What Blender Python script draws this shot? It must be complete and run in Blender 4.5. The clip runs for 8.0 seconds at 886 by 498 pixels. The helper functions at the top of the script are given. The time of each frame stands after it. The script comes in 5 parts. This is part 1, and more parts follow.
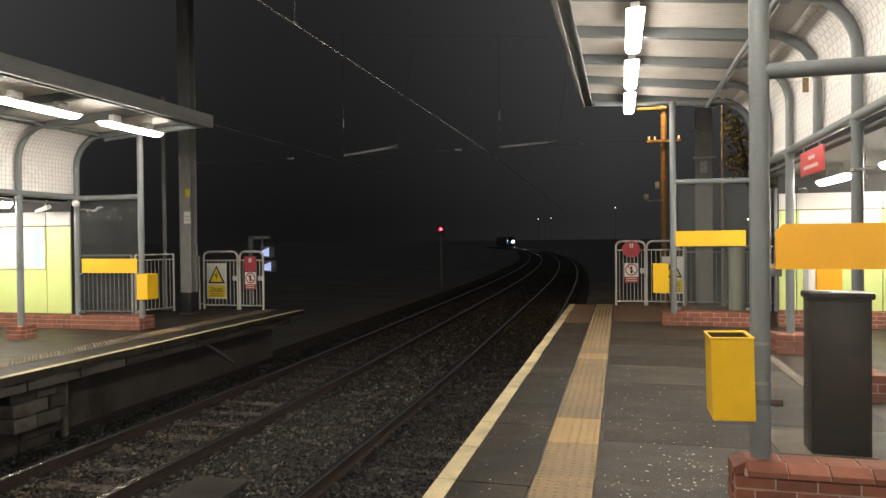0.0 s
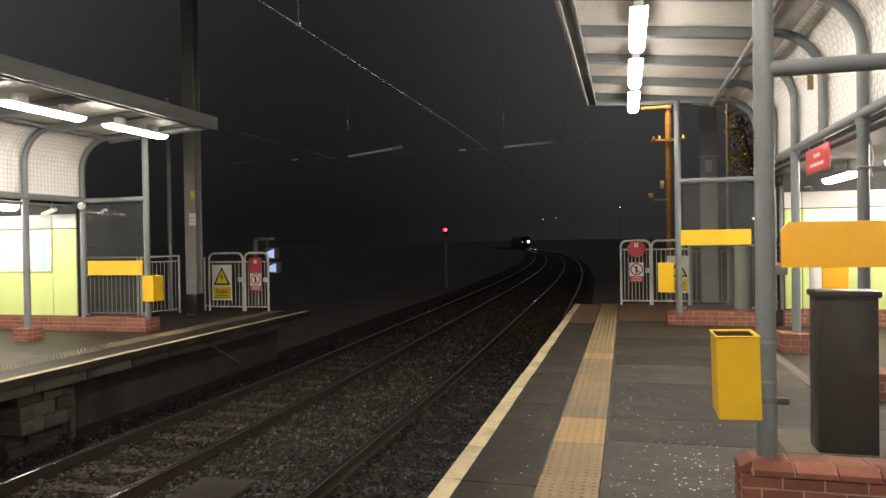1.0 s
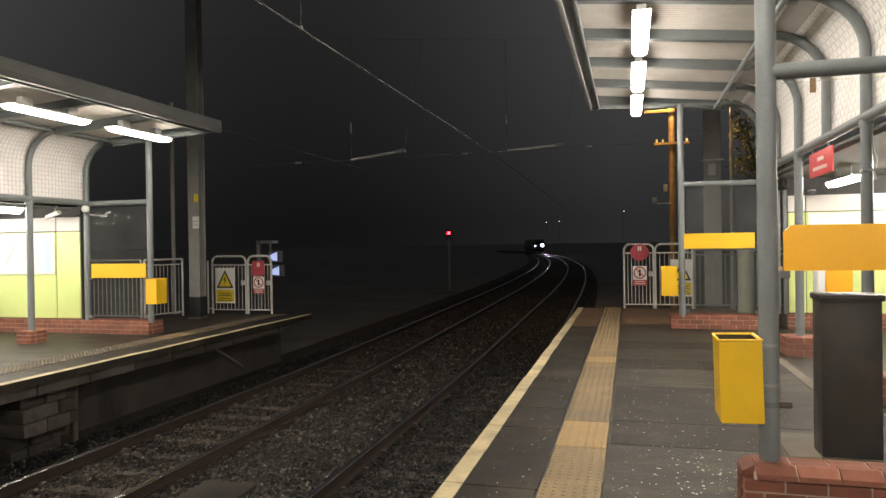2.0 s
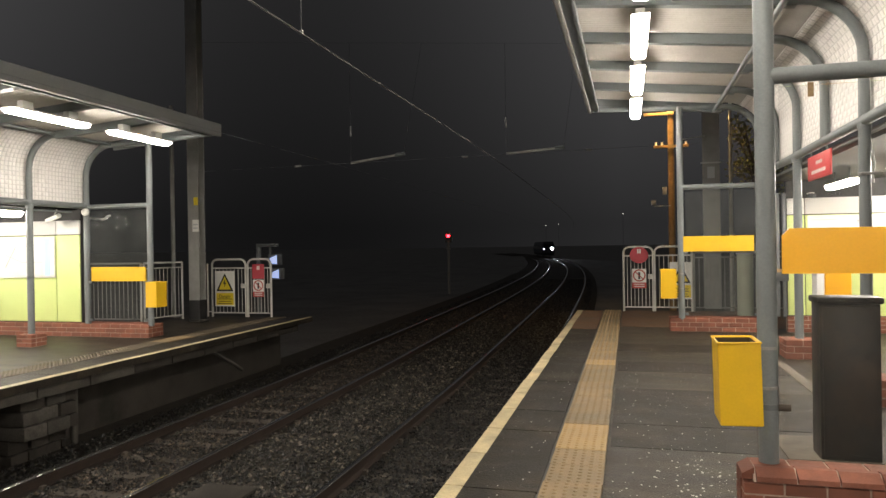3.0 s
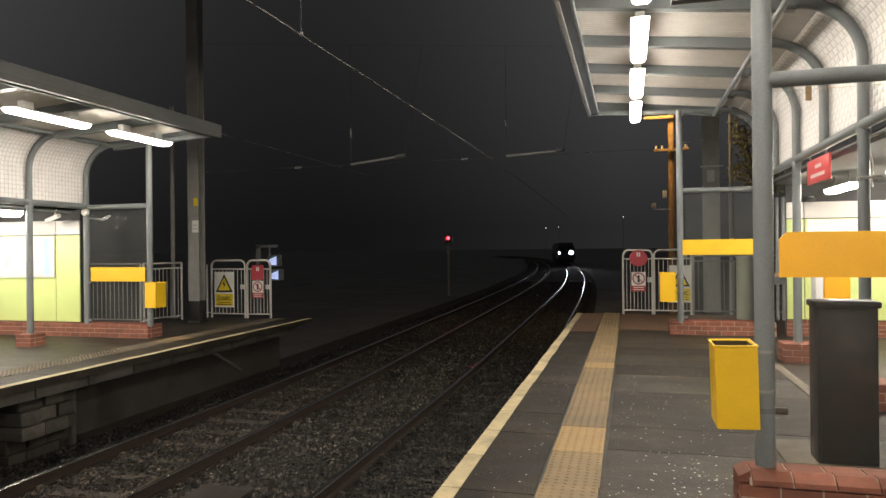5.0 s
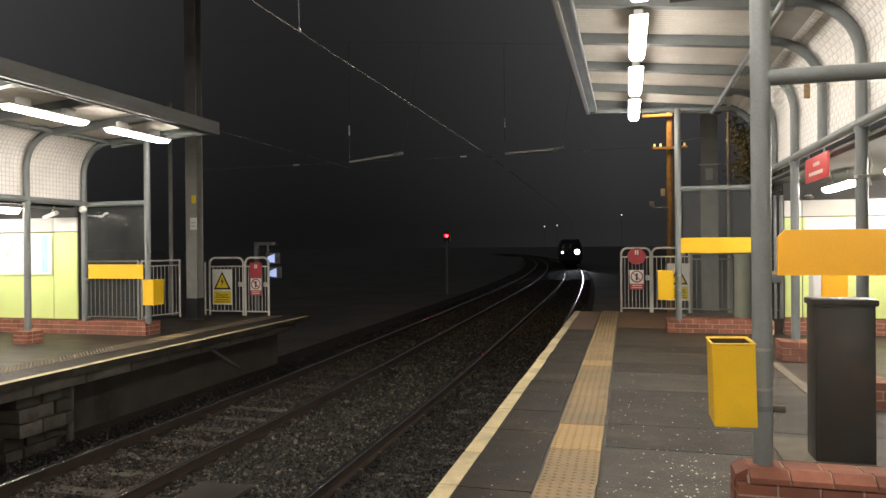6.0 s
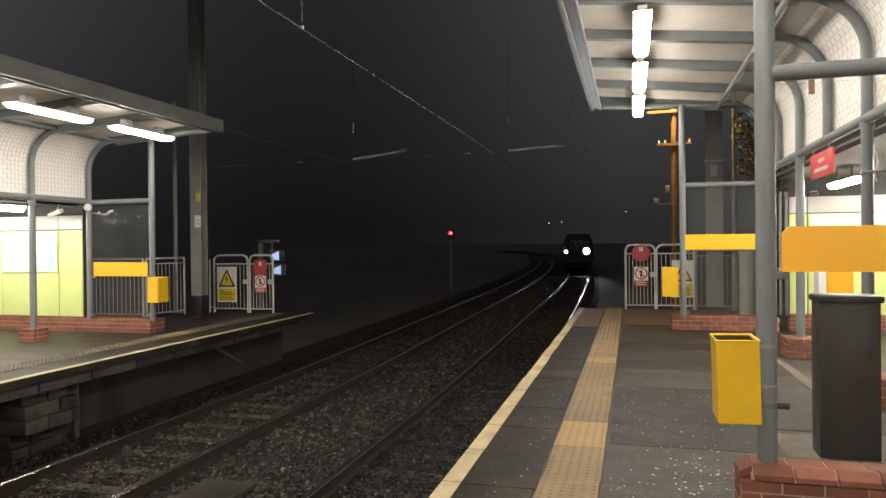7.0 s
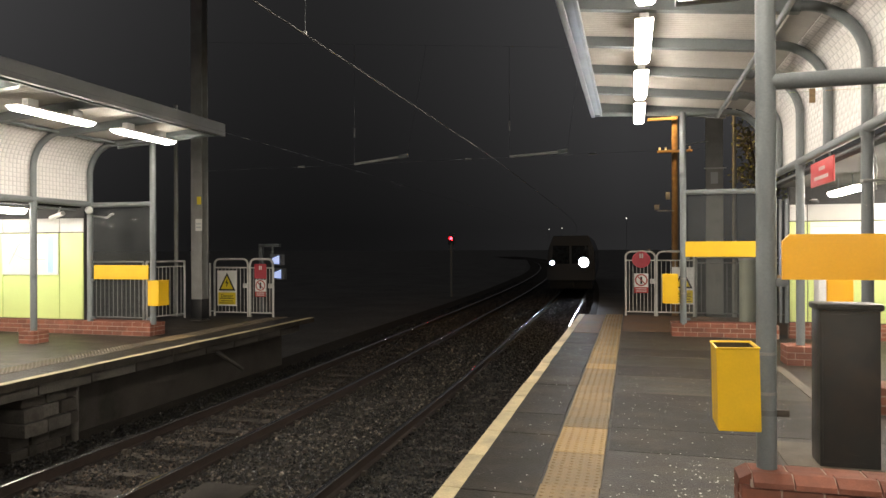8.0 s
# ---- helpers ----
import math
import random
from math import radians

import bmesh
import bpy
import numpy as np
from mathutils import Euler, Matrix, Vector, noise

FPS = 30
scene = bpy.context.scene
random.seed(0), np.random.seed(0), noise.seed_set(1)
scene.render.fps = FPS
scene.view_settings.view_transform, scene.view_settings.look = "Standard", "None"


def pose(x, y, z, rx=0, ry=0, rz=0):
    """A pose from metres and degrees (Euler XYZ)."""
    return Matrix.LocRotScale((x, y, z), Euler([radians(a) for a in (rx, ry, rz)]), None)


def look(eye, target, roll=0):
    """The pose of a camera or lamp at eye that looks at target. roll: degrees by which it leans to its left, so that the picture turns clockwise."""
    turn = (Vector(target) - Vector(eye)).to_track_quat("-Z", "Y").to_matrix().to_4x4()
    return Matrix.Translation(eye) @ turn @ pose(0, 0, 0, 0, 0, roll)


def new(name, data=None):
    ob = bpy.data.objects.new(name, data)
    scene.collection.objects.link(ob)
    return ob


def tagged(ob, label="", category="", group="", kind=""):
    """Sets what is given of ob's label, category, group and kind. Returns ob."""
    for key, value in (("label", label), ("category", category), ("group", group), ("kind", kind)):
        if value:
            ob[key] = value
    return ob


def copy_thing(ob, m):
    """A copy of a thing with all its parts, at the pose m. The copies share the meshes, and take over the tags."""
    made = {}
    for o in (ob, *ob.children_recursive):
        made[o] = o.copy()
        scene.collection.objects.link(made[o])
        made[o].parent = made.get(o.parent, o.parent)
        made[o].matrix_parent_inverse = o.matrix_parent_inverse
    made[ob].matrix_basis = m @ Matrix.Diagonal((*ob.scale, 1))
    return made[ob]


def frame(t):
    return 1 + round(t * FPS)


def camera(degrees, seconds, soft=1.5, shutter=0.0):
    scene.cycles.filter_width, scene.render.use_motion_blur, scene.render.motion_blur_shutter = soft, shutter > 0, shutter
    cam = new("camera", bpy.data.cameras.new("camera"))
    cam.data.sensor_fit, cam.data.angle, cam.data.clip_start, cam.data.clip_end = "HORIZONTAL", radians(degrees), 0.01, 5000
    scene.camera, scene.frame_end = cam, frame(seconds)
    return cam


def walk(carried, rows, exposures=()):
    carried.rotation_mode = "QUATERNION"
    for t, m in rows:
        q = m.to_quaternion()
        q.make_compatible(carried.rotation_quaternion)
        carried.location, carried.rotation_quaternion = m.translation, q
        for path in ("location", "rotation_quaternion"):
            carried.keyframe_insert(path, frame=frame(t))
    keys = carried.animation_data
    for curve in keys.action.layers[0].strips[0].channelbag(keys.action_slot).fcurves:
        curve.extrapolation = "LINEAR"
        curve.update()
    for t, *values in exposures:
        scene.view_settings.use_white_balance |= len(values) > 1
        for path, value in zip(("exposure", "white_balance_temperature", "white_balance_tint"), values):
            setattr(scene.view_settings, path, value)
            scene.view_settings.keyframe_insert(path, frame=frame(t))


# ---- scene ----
cam = camera(65.0, 8.0)
PATH = [
    (0, (0.051, -0.195, 1.637), (-0.444, 1.743, 1.61), -0.6),
    (0.5, (0.053, -0.194, 1.635), (-0.452, 1.741, 1.607), -0.7),
    (1, (0.053, -0.195, 1.633), (-0.455, 1.739, 1.608), -0.9),
    (1.5, (0.061, -0.188, 1.628), (-0.456, 1.744, 1.607), -0.8),
    (3, (0.064, -0.208, 1.633), (-0.452, 1.725, 1.626), -0.9),
    (3.5, (0.06, -0.219, 1.636), (-0.459, 1.713, 1.627), -0.9),
    (4, (0.068, -0.208, 1.629), (-0.458, 1.722, 1.622), -0.8),
    (4.5, (0.076, -0.21, 1.631), (-0.445, 1.72, 1.631), -0.7),
    (6, (0.081, -0.204, 1.628), (-0.431, 1.73, 1.621), -0.5),
    (6.5, (0.082, -0.202, 1.627), (-0.439, 1.729, 1.607), -0.6),
    (7, (0.088, -0.198, 1.627), (-0.436, 1.732, 1.612), -0.6),
    (7.5, (0.083, -0.208, 1.626), (-0.441, 1.722, 1.621), -0.4),
    (8, (0.084, -0.213, 1.628), (-0.44, 1.717, 1.628), -0.2),
]
walk(cam, [(t, look(e, g, r)) for t, e, g, r in PATH])

# ---- light: night sky, exposure ----
world = bpy.data.worlds.new("night_sky")
scene.world = world
world.use_nodes = True
wn = world.node_tree.nodes
wl = world.node_tree.links
sky_at = wn.new("ShaderNodeTexCoord")
sky_xyz = wn.new("ShaderNodeSeparateXYZ")
sky_map = wn.new("ShaderNodeMapRange")
sky_map.inputs[1].default_value, sky_map.inputs[2].default_value = 0.03, 0.38
sky_map.inputs[3].default_value, sky_map.inputs[4].default_value = 0.0064, 0.0205
# sky brightened on either side of the line for haze about the lamps
sky_west = wn.new("ShaderNodeVectorMath")
sky_west.operation = "DOT_PRODUCT"
sky_west.inputs[1].default_value = (-0.896, -0.444, 0)
sky_sq = wn.new("ShaderNodeMath")
sky_sq.operation = "MULTIPLY"
sky_side = wn.new("ShaderNodeMath")
sky_side.operation = "MULTIPLY_ADD"
sky_side.inputs[1].default_value, sky_side.inputs[2].default_value = 14.0, 1.0
sky_cap = wn.new("ShaderNodeMath")
sky_cap.operation = "MINIMUM"
sky_cap.inputs[1].default_value = 3.6
sky_all = wn.new("ShaderNodeMath")
sky_all.operation = "MULTIPLY"
wl.new(sky_at.outputs["Generated"], sky_xyz.inputs[0])
wl.new(sky_at.outputs["Generated"], sky_west.inputs[0])
wl.new(sky_west.outputs["Value"], sky_sq.inputs[0])
wl.new(sky_west.outputs["Value"], sky_sq.inputs[1])
wl.new(sky_sq.outputs[0], sky_side.inputs[0])
wl.new(sky_side.outputs[0], sky_cap.inputs[0])
wl.new(sky_xyz.outputs["Z"], sky_map.inputs[0])
wl.new(sky_map.outputs[0], sky_all.inputs[0])
wl.new(sky_cap.outputs[0], sky_all.inputs[1])
wl.new(sky_all.outputs[0], wn["Background"].inputs[1])
wn["Background"].inputs[0].default_value = (0.99, 0.97, 0.99, 1)
scene.view_settings.exposure = 0.0

LAMP_POWER = 69.0


# ---- materials ----
def mat(name, color, rough=0.6, metal=0.0, vary=0.25, scale=6.0, fine=60.0, bump=0.15, stain=None, stain_amount=0.0,
        random_tint=0.0, islands=0.0, coat=0.0, spec=0.5, stretch=(1, 1, 1)):
    m = bpy.data.materials.new(name)
    m.use_nodes = True
    nt = m.node_tree
    nd, lk = nt.nodes, nt.links
    b = nd["Principled BSDF"]
    b.inputs["Metallic"].default_value = metal
    b.inputs["Coat Weight"].default_value = coat
    b.inputs["Specular IOR Level"].default_value = spec
    tc = nd.new("ShaderNodeTexCoord")
    geo = nd.new("ShaderNodeNewGeometry")
    n1 = nd.new("ShaderNodeTexNoise")
    n1.inputs["Scale"].default_value = scale
    n1.inputs["Detail"].default_value = 6
    n2 = nd.new("ShaderNodeTexNoise")
    n2.inputs["Scale"].default_value = fine
    n2.inputs["Detail"].default_value = 4
    lk.new(geo.outputs["Position"], n1.inputs["Vector"])
    lk.new(tc.outputs["Object"], n2.inputs["Vector"])
    mix = nd.new("ShaderNodeMath")
    mix.operation = "MULTIPLY_ADD"
    mix.inputs[1].default_value = 0.45
    lk.new(n2.outputs["Fac"], mix.inputs[0])
    half = nd.new("ShaderNodeMath")
    half.operation = "MULTIPLY"
    half.inputs[1].default_value = 0.55
    lk.new(n1.outputs["Fac"], half.inputs[0])
    lk.new(half.outputs[0], mix.inputs[2])
    ramp = nd.new("ShaderNodeMapRange")
    ramp.inputs[1].default_value, ramp.inputs[2].default_value = 0.3, 0.7
    ramp.inputs[3].default_value, ramp.inputs[4].default_value = 1 - vary, 1 + vary
    lk.new(mix.outputs[0], ramp.inputs[0])
    last = ramp.outputs[0]
    if random_tint:
        info = nd.new("ShaderNodeObjectInfo")
        rr = nd.new("ShaderNodeMapRange")
        rr.inputs[3].default_value, rr.inputs[4].default_value = 1 - random_tint, 1 + random_tint
        lk.new(info.outputs["Random"], rr.inputs[0])
        mm = nd.new("ShaderNodeMath")
        mm.operation = "MULTIPLY"
        lk.new(last, mm.inputs[0])
        lk.new(rr.outputs[0], mm.inputs[1])
        last = mm.outputs[0]
    if islands:
        ri = nd.new("ShaderNodeMapRange")
        ri.inputs[3].default_value, ri.inputs[4].default_value = 1 - islands, 1 + islands
        lk.new(geo.outputs["Random Per Island"], ri.inputs[0])
        mi = nd.new("ShaderNodeMath")
        mi.operation = "MULTIPLY"
        lk.new(last, mi.inputs[0])
        lk.new(ri.outputs[0], mi.inputs[1])
        last = mi.outputs[0]
    vm = nd.new("ShaderNodeVectorMath")
    vm.operation = "SCALE"
    vm.inputs[0].default_value = color
    lk.new(last, vm.inputs["Scale"])
    col = vm.outputs[0]
    if stain:
        n3 = nd.new("ShaderNodeTexNoise")
        n3.inputs["Scale"].default_value = scale * 0.35
        n3.inputs["Detail"].default_value = 8
        n3.inputs["Roughness"].default_value = 0.7
        st = nd.new("ShaderNodeVectorMath")
        st.operation = "MULTIPLY"
        st.inputs[1].default_value = stretch
        lk.new(geo.outputs["Position"], st.inputs[0])
        lk.new(st.outputs[0], n3.inputs["Vector"])
        mr = nd.new("ShaderNodeMapRange")
        mr.inputs[1].default_value, mr.inputs[2].default_value = 0.48, 0.66
        mr.inputs[4].default_value = stain_amount
        lk.new(n3.outputs["Fac"], mr.inputs[0])
        mc = nd.new("ShaderNodeMix")
        mc.data_type = "RGBA"
        lk.new(mr.outputs[0], mc.inputs[0])
        lk.new(col, mc.inputs[6])
        mc.inputs[7].default_value = (*stain, 1)
        col = mc.outputs[2]
    lk.new(col, b.inputs["Base Color"])
    rg = nd.new("ShaderNodeMapRange")
    rg.inputs[3].default_value, rg.inputs[4].default_value = max(0.03, rough - 0.12), min(1, rough + 0.12)
    lk.new(n1.outputs["Fac"], rg.inputs[0])
    lk.new(rg.outputs[0], b.inputs["Roughness"])
    if bump:
        bp = nd.new("ShaderNodeBump")
        bp.inputs["Strength"].default_value = bump
        bp.inputs["Distance"].default_value = 0.01
        lk.new(n2.outputs["Fac"], bp.inputs["Height"])
        lk.new(bp.outputs[0], b.inputs["Normal"])
    return m


def glow(name, color, power):
    m = bpy.data.materials.new(name)
    m.use_nodes = True
    b = m.node_tree.nodes["Principled BSDF"]
    b.inputs["Base Color"].default_value = (0.8, 0.8, 0.8, 1)
    b.inputs["Emission Color"].default_value = (*color, 1)
    b.inputs["Emission Strength"].default_value = power
    return m


def glass_mat(name, tint=(0.92, 0.95, 0.93), haze=0.045):
    """Thin scratched pane: mostly clear, some gloss, a little dust."""
    m = bpy.data.materials.new(name)
    m.use_nodes = True
    nt = m.node_tree
    nd, lk = nt.nodes, nt.links
    out = nd["Material Output"]
    nd.remove(nd["Principled BSDF"])
    clear = nd.new("ShaderNodeBsdfTransparent")
    clear.inputs[0].default_value = (*tint, 1)
    gloss = nd.new("ShaderNodeBsdfGlossy")
    gloss.inputs["Roughness"].default_value = 0.06
    dust = nd.new("ShaderNodeBsdfDiffuse")
    dust.inputs[0].default_value = (0.45, 0.47, 0.45, 1)
    fr = nd.new("ShaderNodeFresnel")
    fr.inputs[0].default_value = 1.045
    m1 = nd.new("ShaderNodeMixShader")
    lk.new(fr.outputs[0], m1.inputs[0])
    lk.new(clear.outputs[0], m1.inputs[1])
    lk.new(gloss.outputs[0], m1.inputs[2])
    n = nd.new("ShaderNodeTexNoise")
    n.inputs["Scale"].default_value = 2.3
    n.inputs["Detail"].default_value = 7
    mr = nd.new("ShaderNodeMapRange")
    mr.inputs[1].default_value, mr.inputs[2].default_value = 0.35, 0.75
    mr.inputs[3].default_value, mr.inputs[4].default_value = haze * 0.6, haze * 1.5
    lk.new(n.outputs["Fac"], mr.inputs[0])
    m2 = nd.new("ShaderNodeMixShader")
    lk.new(mr.outputs[0], m2.inputs[0])
    lk.new(m1.outputs[0], m2.inputs[1])
    lk.new(dust.outputs[0], m2.inputs[2])
    lk.new(m2.outputs[0], out.inputs[0])
    return m


ASPHALT = mat("asphalt", (0.018, 0.0138, 0.0086), 0.5, vary=0.9, scale=3.0, fine=60, bump=1.0, stain=(0.075, 0.058, 0.036), stain_amount=0.8, stretch=(0.6, 2.6, 1), spec=0.38)
ASPHALT_RED = mat("red_asphalt", (0.11, 0.056, 0.026), 0.6, vary=0.5, scale=2.5, fine=110, bump=0.6, stain=(0.05, 0.038, 0.026), stain_amount=0.75)
SLAB = mat("paving_slab", (0.0128, 0.0103, 0.0066), 0.58, vary=0.9, scale=3.0, fine=60, bump=0.8, stain=(0.054, 0.042, 0.026), stain_amount=0.75, random_tint=0.05, stretch=(1, 1.5, 1), spec=0.32)
LINE = mat("platform_line_paint", (0.46, 0.385, 0.225), 0.6, vary=0.35, scale=5, fine=90, bump=0.3, stain=(0.22, 0.19, 0.13), stain_amount=0.75, random_tint=0.08)
TACTILE = mat("tactile_paving", (0.185, 0.13, 0.063), 0.6, vary=0.32, scale=3, fine=120, bump=0.3, stain=(0.115, 0.088, 0.052), stain_amount=0.65, random_tint=0.12)
TACTILE_WORN = mat("dirty_tactile_paving", (0.085, 0.066, 0.04), 0.65, vary=0.35, scale=2, fine=120, bump=0.3, stain=(0.07, 0.06, 0.045), stain_amount=0.7, random_tint=0.15)
TACTILE_NEW = mat("fresh_tactile_paving", (0.3, 0.2, 0.082), 0.6, vary=0.2, scale=4, fine=120, bump=0.3, stain=(0.25, 0.17, 0.08), stain_amount=0.4)
BRICK = mat("red_brick", (0.22, 0.078, 0.046), 0.75, vary=0.3, scale=9, fine=130, bump=0.4, stain=(0.13, 0.052, 0.035), stain_amount=0.5, random_tint=0.22)
MORTAR = mat("mortar", (0.4, 0.3, 0.24), 0.9, vary=0.25, scale=9, fine=150, bump=0.4)
STEEL = mat("grey_blue_paint", (0.168, 0.187, 0.19), 0.42, vary=0.16, scale=3, fine=70, bump=0.06, stain=(0.135, 0.142, 0.14), stain_amount=0.5, spec=0.4)
FASCIA = mat("fascia_paint", (0.21, 0.215, 0.215), 0.5, vary=0.16, scale=3, fine=70, bump=0.06, stain=(0.2, 0.2, 0.195), stain_amount=0.6)
STEEL_DK = mat("dark_grey_paint", (0.12, 0.13, 0.135), 0.45, vary=0.15, scale=3, fine=70, bump=0.08)
SOFFIT = mat("soffit_sheet", (0.54, 0.52, 0.48), 0.5, vary=0.12, scale=2, fine=40, bump=0.08, stain=(0.42, 0.39, 0.35), stain_amount=0.6)
CLADDING = mat("white_cladding", (0.82, 0.8, 0.77), 0.5, vary=0.08, scale=2.5, fine=30, bump=0.1, stain=(0.66, 0.64, 0.6), stain_amount=0.5)
YELLOW = mat("yellow_paint", (0.74, 0.455, 0.01), 0.42, vary=0.07, scale=5, fine=60, bump=0.05, stain=(0.6, 0.38, 0.02), stain_amount=0.4)
# shade inside the yellow bins, put into a dark colour
YELLOW_IN = mat("bin_inside_shade", (0.05, 0.035, 0.012), 0.8, vary=0.3, scale=5, fine=60, bump=0.1)
ORANGE = mat("amber_panel", (0.9, 0.45, 0.015), 0.35, vary=0.05, scale=3, fine=60, bump=0.03)
CABINET = mat("dark_cabinet_paint", (0.026, 0.024, 0.0215), 0.36, vary=0.4, scale=5, fine=80, bump=0.05, stain=(0.06, 0.041, 0.03), stain_amount=0.85, spec=0.25)
LIME = mat("lime_panel", (0.66, 0.78, 0.3), 0.35, vary=0.05, scale=2, fine=50, bump=0.02)
WHITE = mat("white_panel", (0.8, 0.8, 0.77), 0.4, vary=0.06, scale=2, fine=50, bump=0.02)
POSTER_BLUE = mat("poster_blue", (0.45, 0.66, 0.85), 0.4, vary=0.05)
POSTER_GREY = mat("poster_grey", (0.45, 0.47, 0.48), 0.4, vary=0.05)
JOINT = mat("dark_joint", (0.05, 0.05, 0.05), 0.7, vary=0.2)
GALV = mat("galvanised_steel", (0.45, 0.45, 0.43), 0.45, metal=0.35, vary=0.18, scale=8, fine=90, bump=0.08)
GATE = mat("gate_paint", (0.52, 0.52, 0.48), 0.45, vary=0.15, scale=6, fine=80, bump=0.08, stain=(0.3, 0.27, 0.22), stain_amount=0.4)
MAST = mat("mast_steel", (0.26, 0.26, 0.245), 0.6, metal=0.1, vary=0.25, scale=4, fine=60, bump=0.15)
RED_FADED = mat("faded_red_print", (0.42, 0.07, 0.055), 0.5, vary=0.15, scale=8, fine=60, bump=0.03)
RED = mat("red_sign", (0.62, 0.07, 0.07), 0.4, vary=0.08, scale=5, fine=60, bump=0.03)
RED_DULL = mat("dull_red_sign", (0.42, 0.045, 0.06), 0.45, vary=0.1, scale=5, fine=60, bump=0.03)
BLACK = mat("black_print", (0.015, 0.015, 0.015), 0.5, vary=0.1)
SIGN_WHITE = mat("sign_white", (0.72, 0.72, 0.68), 0.4, vary=0.06, scale=8, fine=60, bump=0.02)
SIGN_YELLOW = mat("sign_yellow", (0.72, 0.55, 0.03), 0.4, vary=0.08, scale=8, fine=60, bump=0.02)
RAIL_TOP = mat("polished_rail", (0.6, 0.58, 0.55), 0.18, metal=1.0, vary=0.12, scale=4, fine=60, bump=0.0)
RAIL_RUST = mat("rusty_rail", (0.028, 0.020, 0.016), 0.85, metal=0.0, vary=0.3, scale=8, fine=80, bump=0.2, spec=0.2)
SLEEPER = mat("sleeper_concrete", (0.06, 0.051, 0.043), 0.85, vary=0.35, scale=5, fine=80, bump=0.3, stain=(0.014, 0.011, 0.009), stain_amount=0.85, random_tint=0.2, spec=0.2)
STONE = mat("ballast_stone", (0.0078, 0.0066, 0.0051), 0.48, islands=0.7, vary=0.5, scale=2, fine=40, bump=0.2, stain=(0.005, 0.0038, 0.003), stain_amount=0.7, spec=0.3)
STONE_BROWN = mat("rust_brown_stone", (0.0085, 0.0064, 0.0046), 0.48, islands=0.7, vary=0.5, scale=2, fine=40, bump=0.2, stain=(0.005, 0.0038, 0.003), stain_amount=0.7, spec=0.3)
STONE_DARK = mat("dark_stone", (0.0052, 0.0045, 0.0036), 0.48, islands=0.7, vary=0.5, scale=2, fine=40, bump=0.2, stain=(0.005, 0.0038, 0.003), stain_amount=0.7, spec=0.3)
BED = mat("ballast_bed", (0.036, 0.032, 0.027), 0.95, vary=0.45, scale=6, fine=50, bump=0.8, spec=0.1)
EARTH = mat("dark_ground", (0.12, 0.117, 0.111), 0.95, vary=0.35, scale=0.5, fine=8, bump=0.5, spec=0.1)
CONCRETE = mat("platform_concrete", (0.066, 0.061, 0.053), 0.88, vary=0.45, scale=2, fine=60, bump=0.5, stain=(0.018, 0.016, 0.014), stain_amount=0.85, random_tint=0.25, spec=0.2)
TIMBER = mat("pole_timber", (0.27, 0.18, 0.09), 0.8, vary=0.35, scale=6, fine=60, bump=0.3)
LEAF = mat("autumn_leaf", (0.2, 0.2, 0.06), 0.6, vary=0.4, scale=9, fine=60, bump=0.1)
BARK = mat("bark", (0.07, 0.055, 0.04), 0.9, vary=0.4, scale=9, fine=60, bump=0.6)
# near-black underside: its dimness beside the strip lights is put into the colour
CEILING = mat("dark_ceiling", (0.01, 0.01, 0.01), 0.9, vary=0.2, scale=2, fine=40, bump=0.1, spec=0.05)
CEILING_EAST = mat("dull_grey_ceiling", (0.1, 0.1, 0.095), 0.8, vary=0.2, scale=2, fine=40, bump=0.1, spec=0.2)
TRAIN_BODY = mat("train_paint", (0.042, 0.046, 0.054), 0.5, vary=0.1, scale=1, fine=20, bump=0.02)
TRAIN_DARK = mat("train_underframe", (0.02, 0.02, 0.02), 0.7, vary=0.3)
DARK_GLASS = mat("dark_glass", (0.012, 0.014, 0.016), 0.08, vary=0.1, bump=0)
DROPPING = mat("white_dropping", (0.62, 0.61, 0.57), 0.8, vary=0.25, scale=20, fine=80, bump=0.2)
PALE_CONCRETE = mat("pale_concrete", (0.115, 0.096, 0.07), 0.75, vary=0.3, scale=6, fine=90, bump=0.3, stain=(0.055, 0.046, 0.034), stain_amount=0.8)
NAVY = mat("navy_label", (0.03, 0.03, 0.09), 0.4, vary=0.1)
TUBE = glow("fluorescent_diffuser", (1.0, 0.905, 0.79), LAMP_POWER)
CLIP = mat("worn_clip_steel", (0.075, 0.062, 0.05), 0.5, metal=0.5, vary=0.4, scale=9, fine=60, bump=0.2)
WIRE = mat("dull_copper_wire", (0.13, 0.125, 0.12), 0.7, vary=0.2, scale=3, fine=40, bump=0, spec=0.2)
CLAD_PLAIN = mat("plain_curved_sheet", (0.36, 0.345, 0.32), 0.55, vary=0.14, scale=3, fine=50, bump=0.08, stain=(0.27, 0.255, 0.235), stain_amount=0.6)
CLAD_SEAM = mat("cladding_seam", (0.63, 0.615, 0.595), 0.6, vary=0.15, scale=3, fine=40, bump=0.1)
PALE = mat("pale_pillar_paint", (0.36, 0.38, 0.29), 0.5, vary=0.15, scale=3, fine=50, bump=0.05)
# dark colour carries the recess shade under the west coping; also the box lid
SHADE_WALL_AND_LID = mat("shade_wall_and_lid", (0.038, 0.034, 0.029), 0.95, vary=0.4, scale=2, fine=60, bump=0.5, stain=(0.012, 0.0105, 0.009), stain_amount=0.8, spec=0.15)
DISPLAY = glow("display_face", (1.0, 0.96, 0.9), 3.0)
TUBE_LOW = glow("bright_fluorescent_diffuser", (1.0, 0.905, 0.79), LAMP_POWER * 1.3)
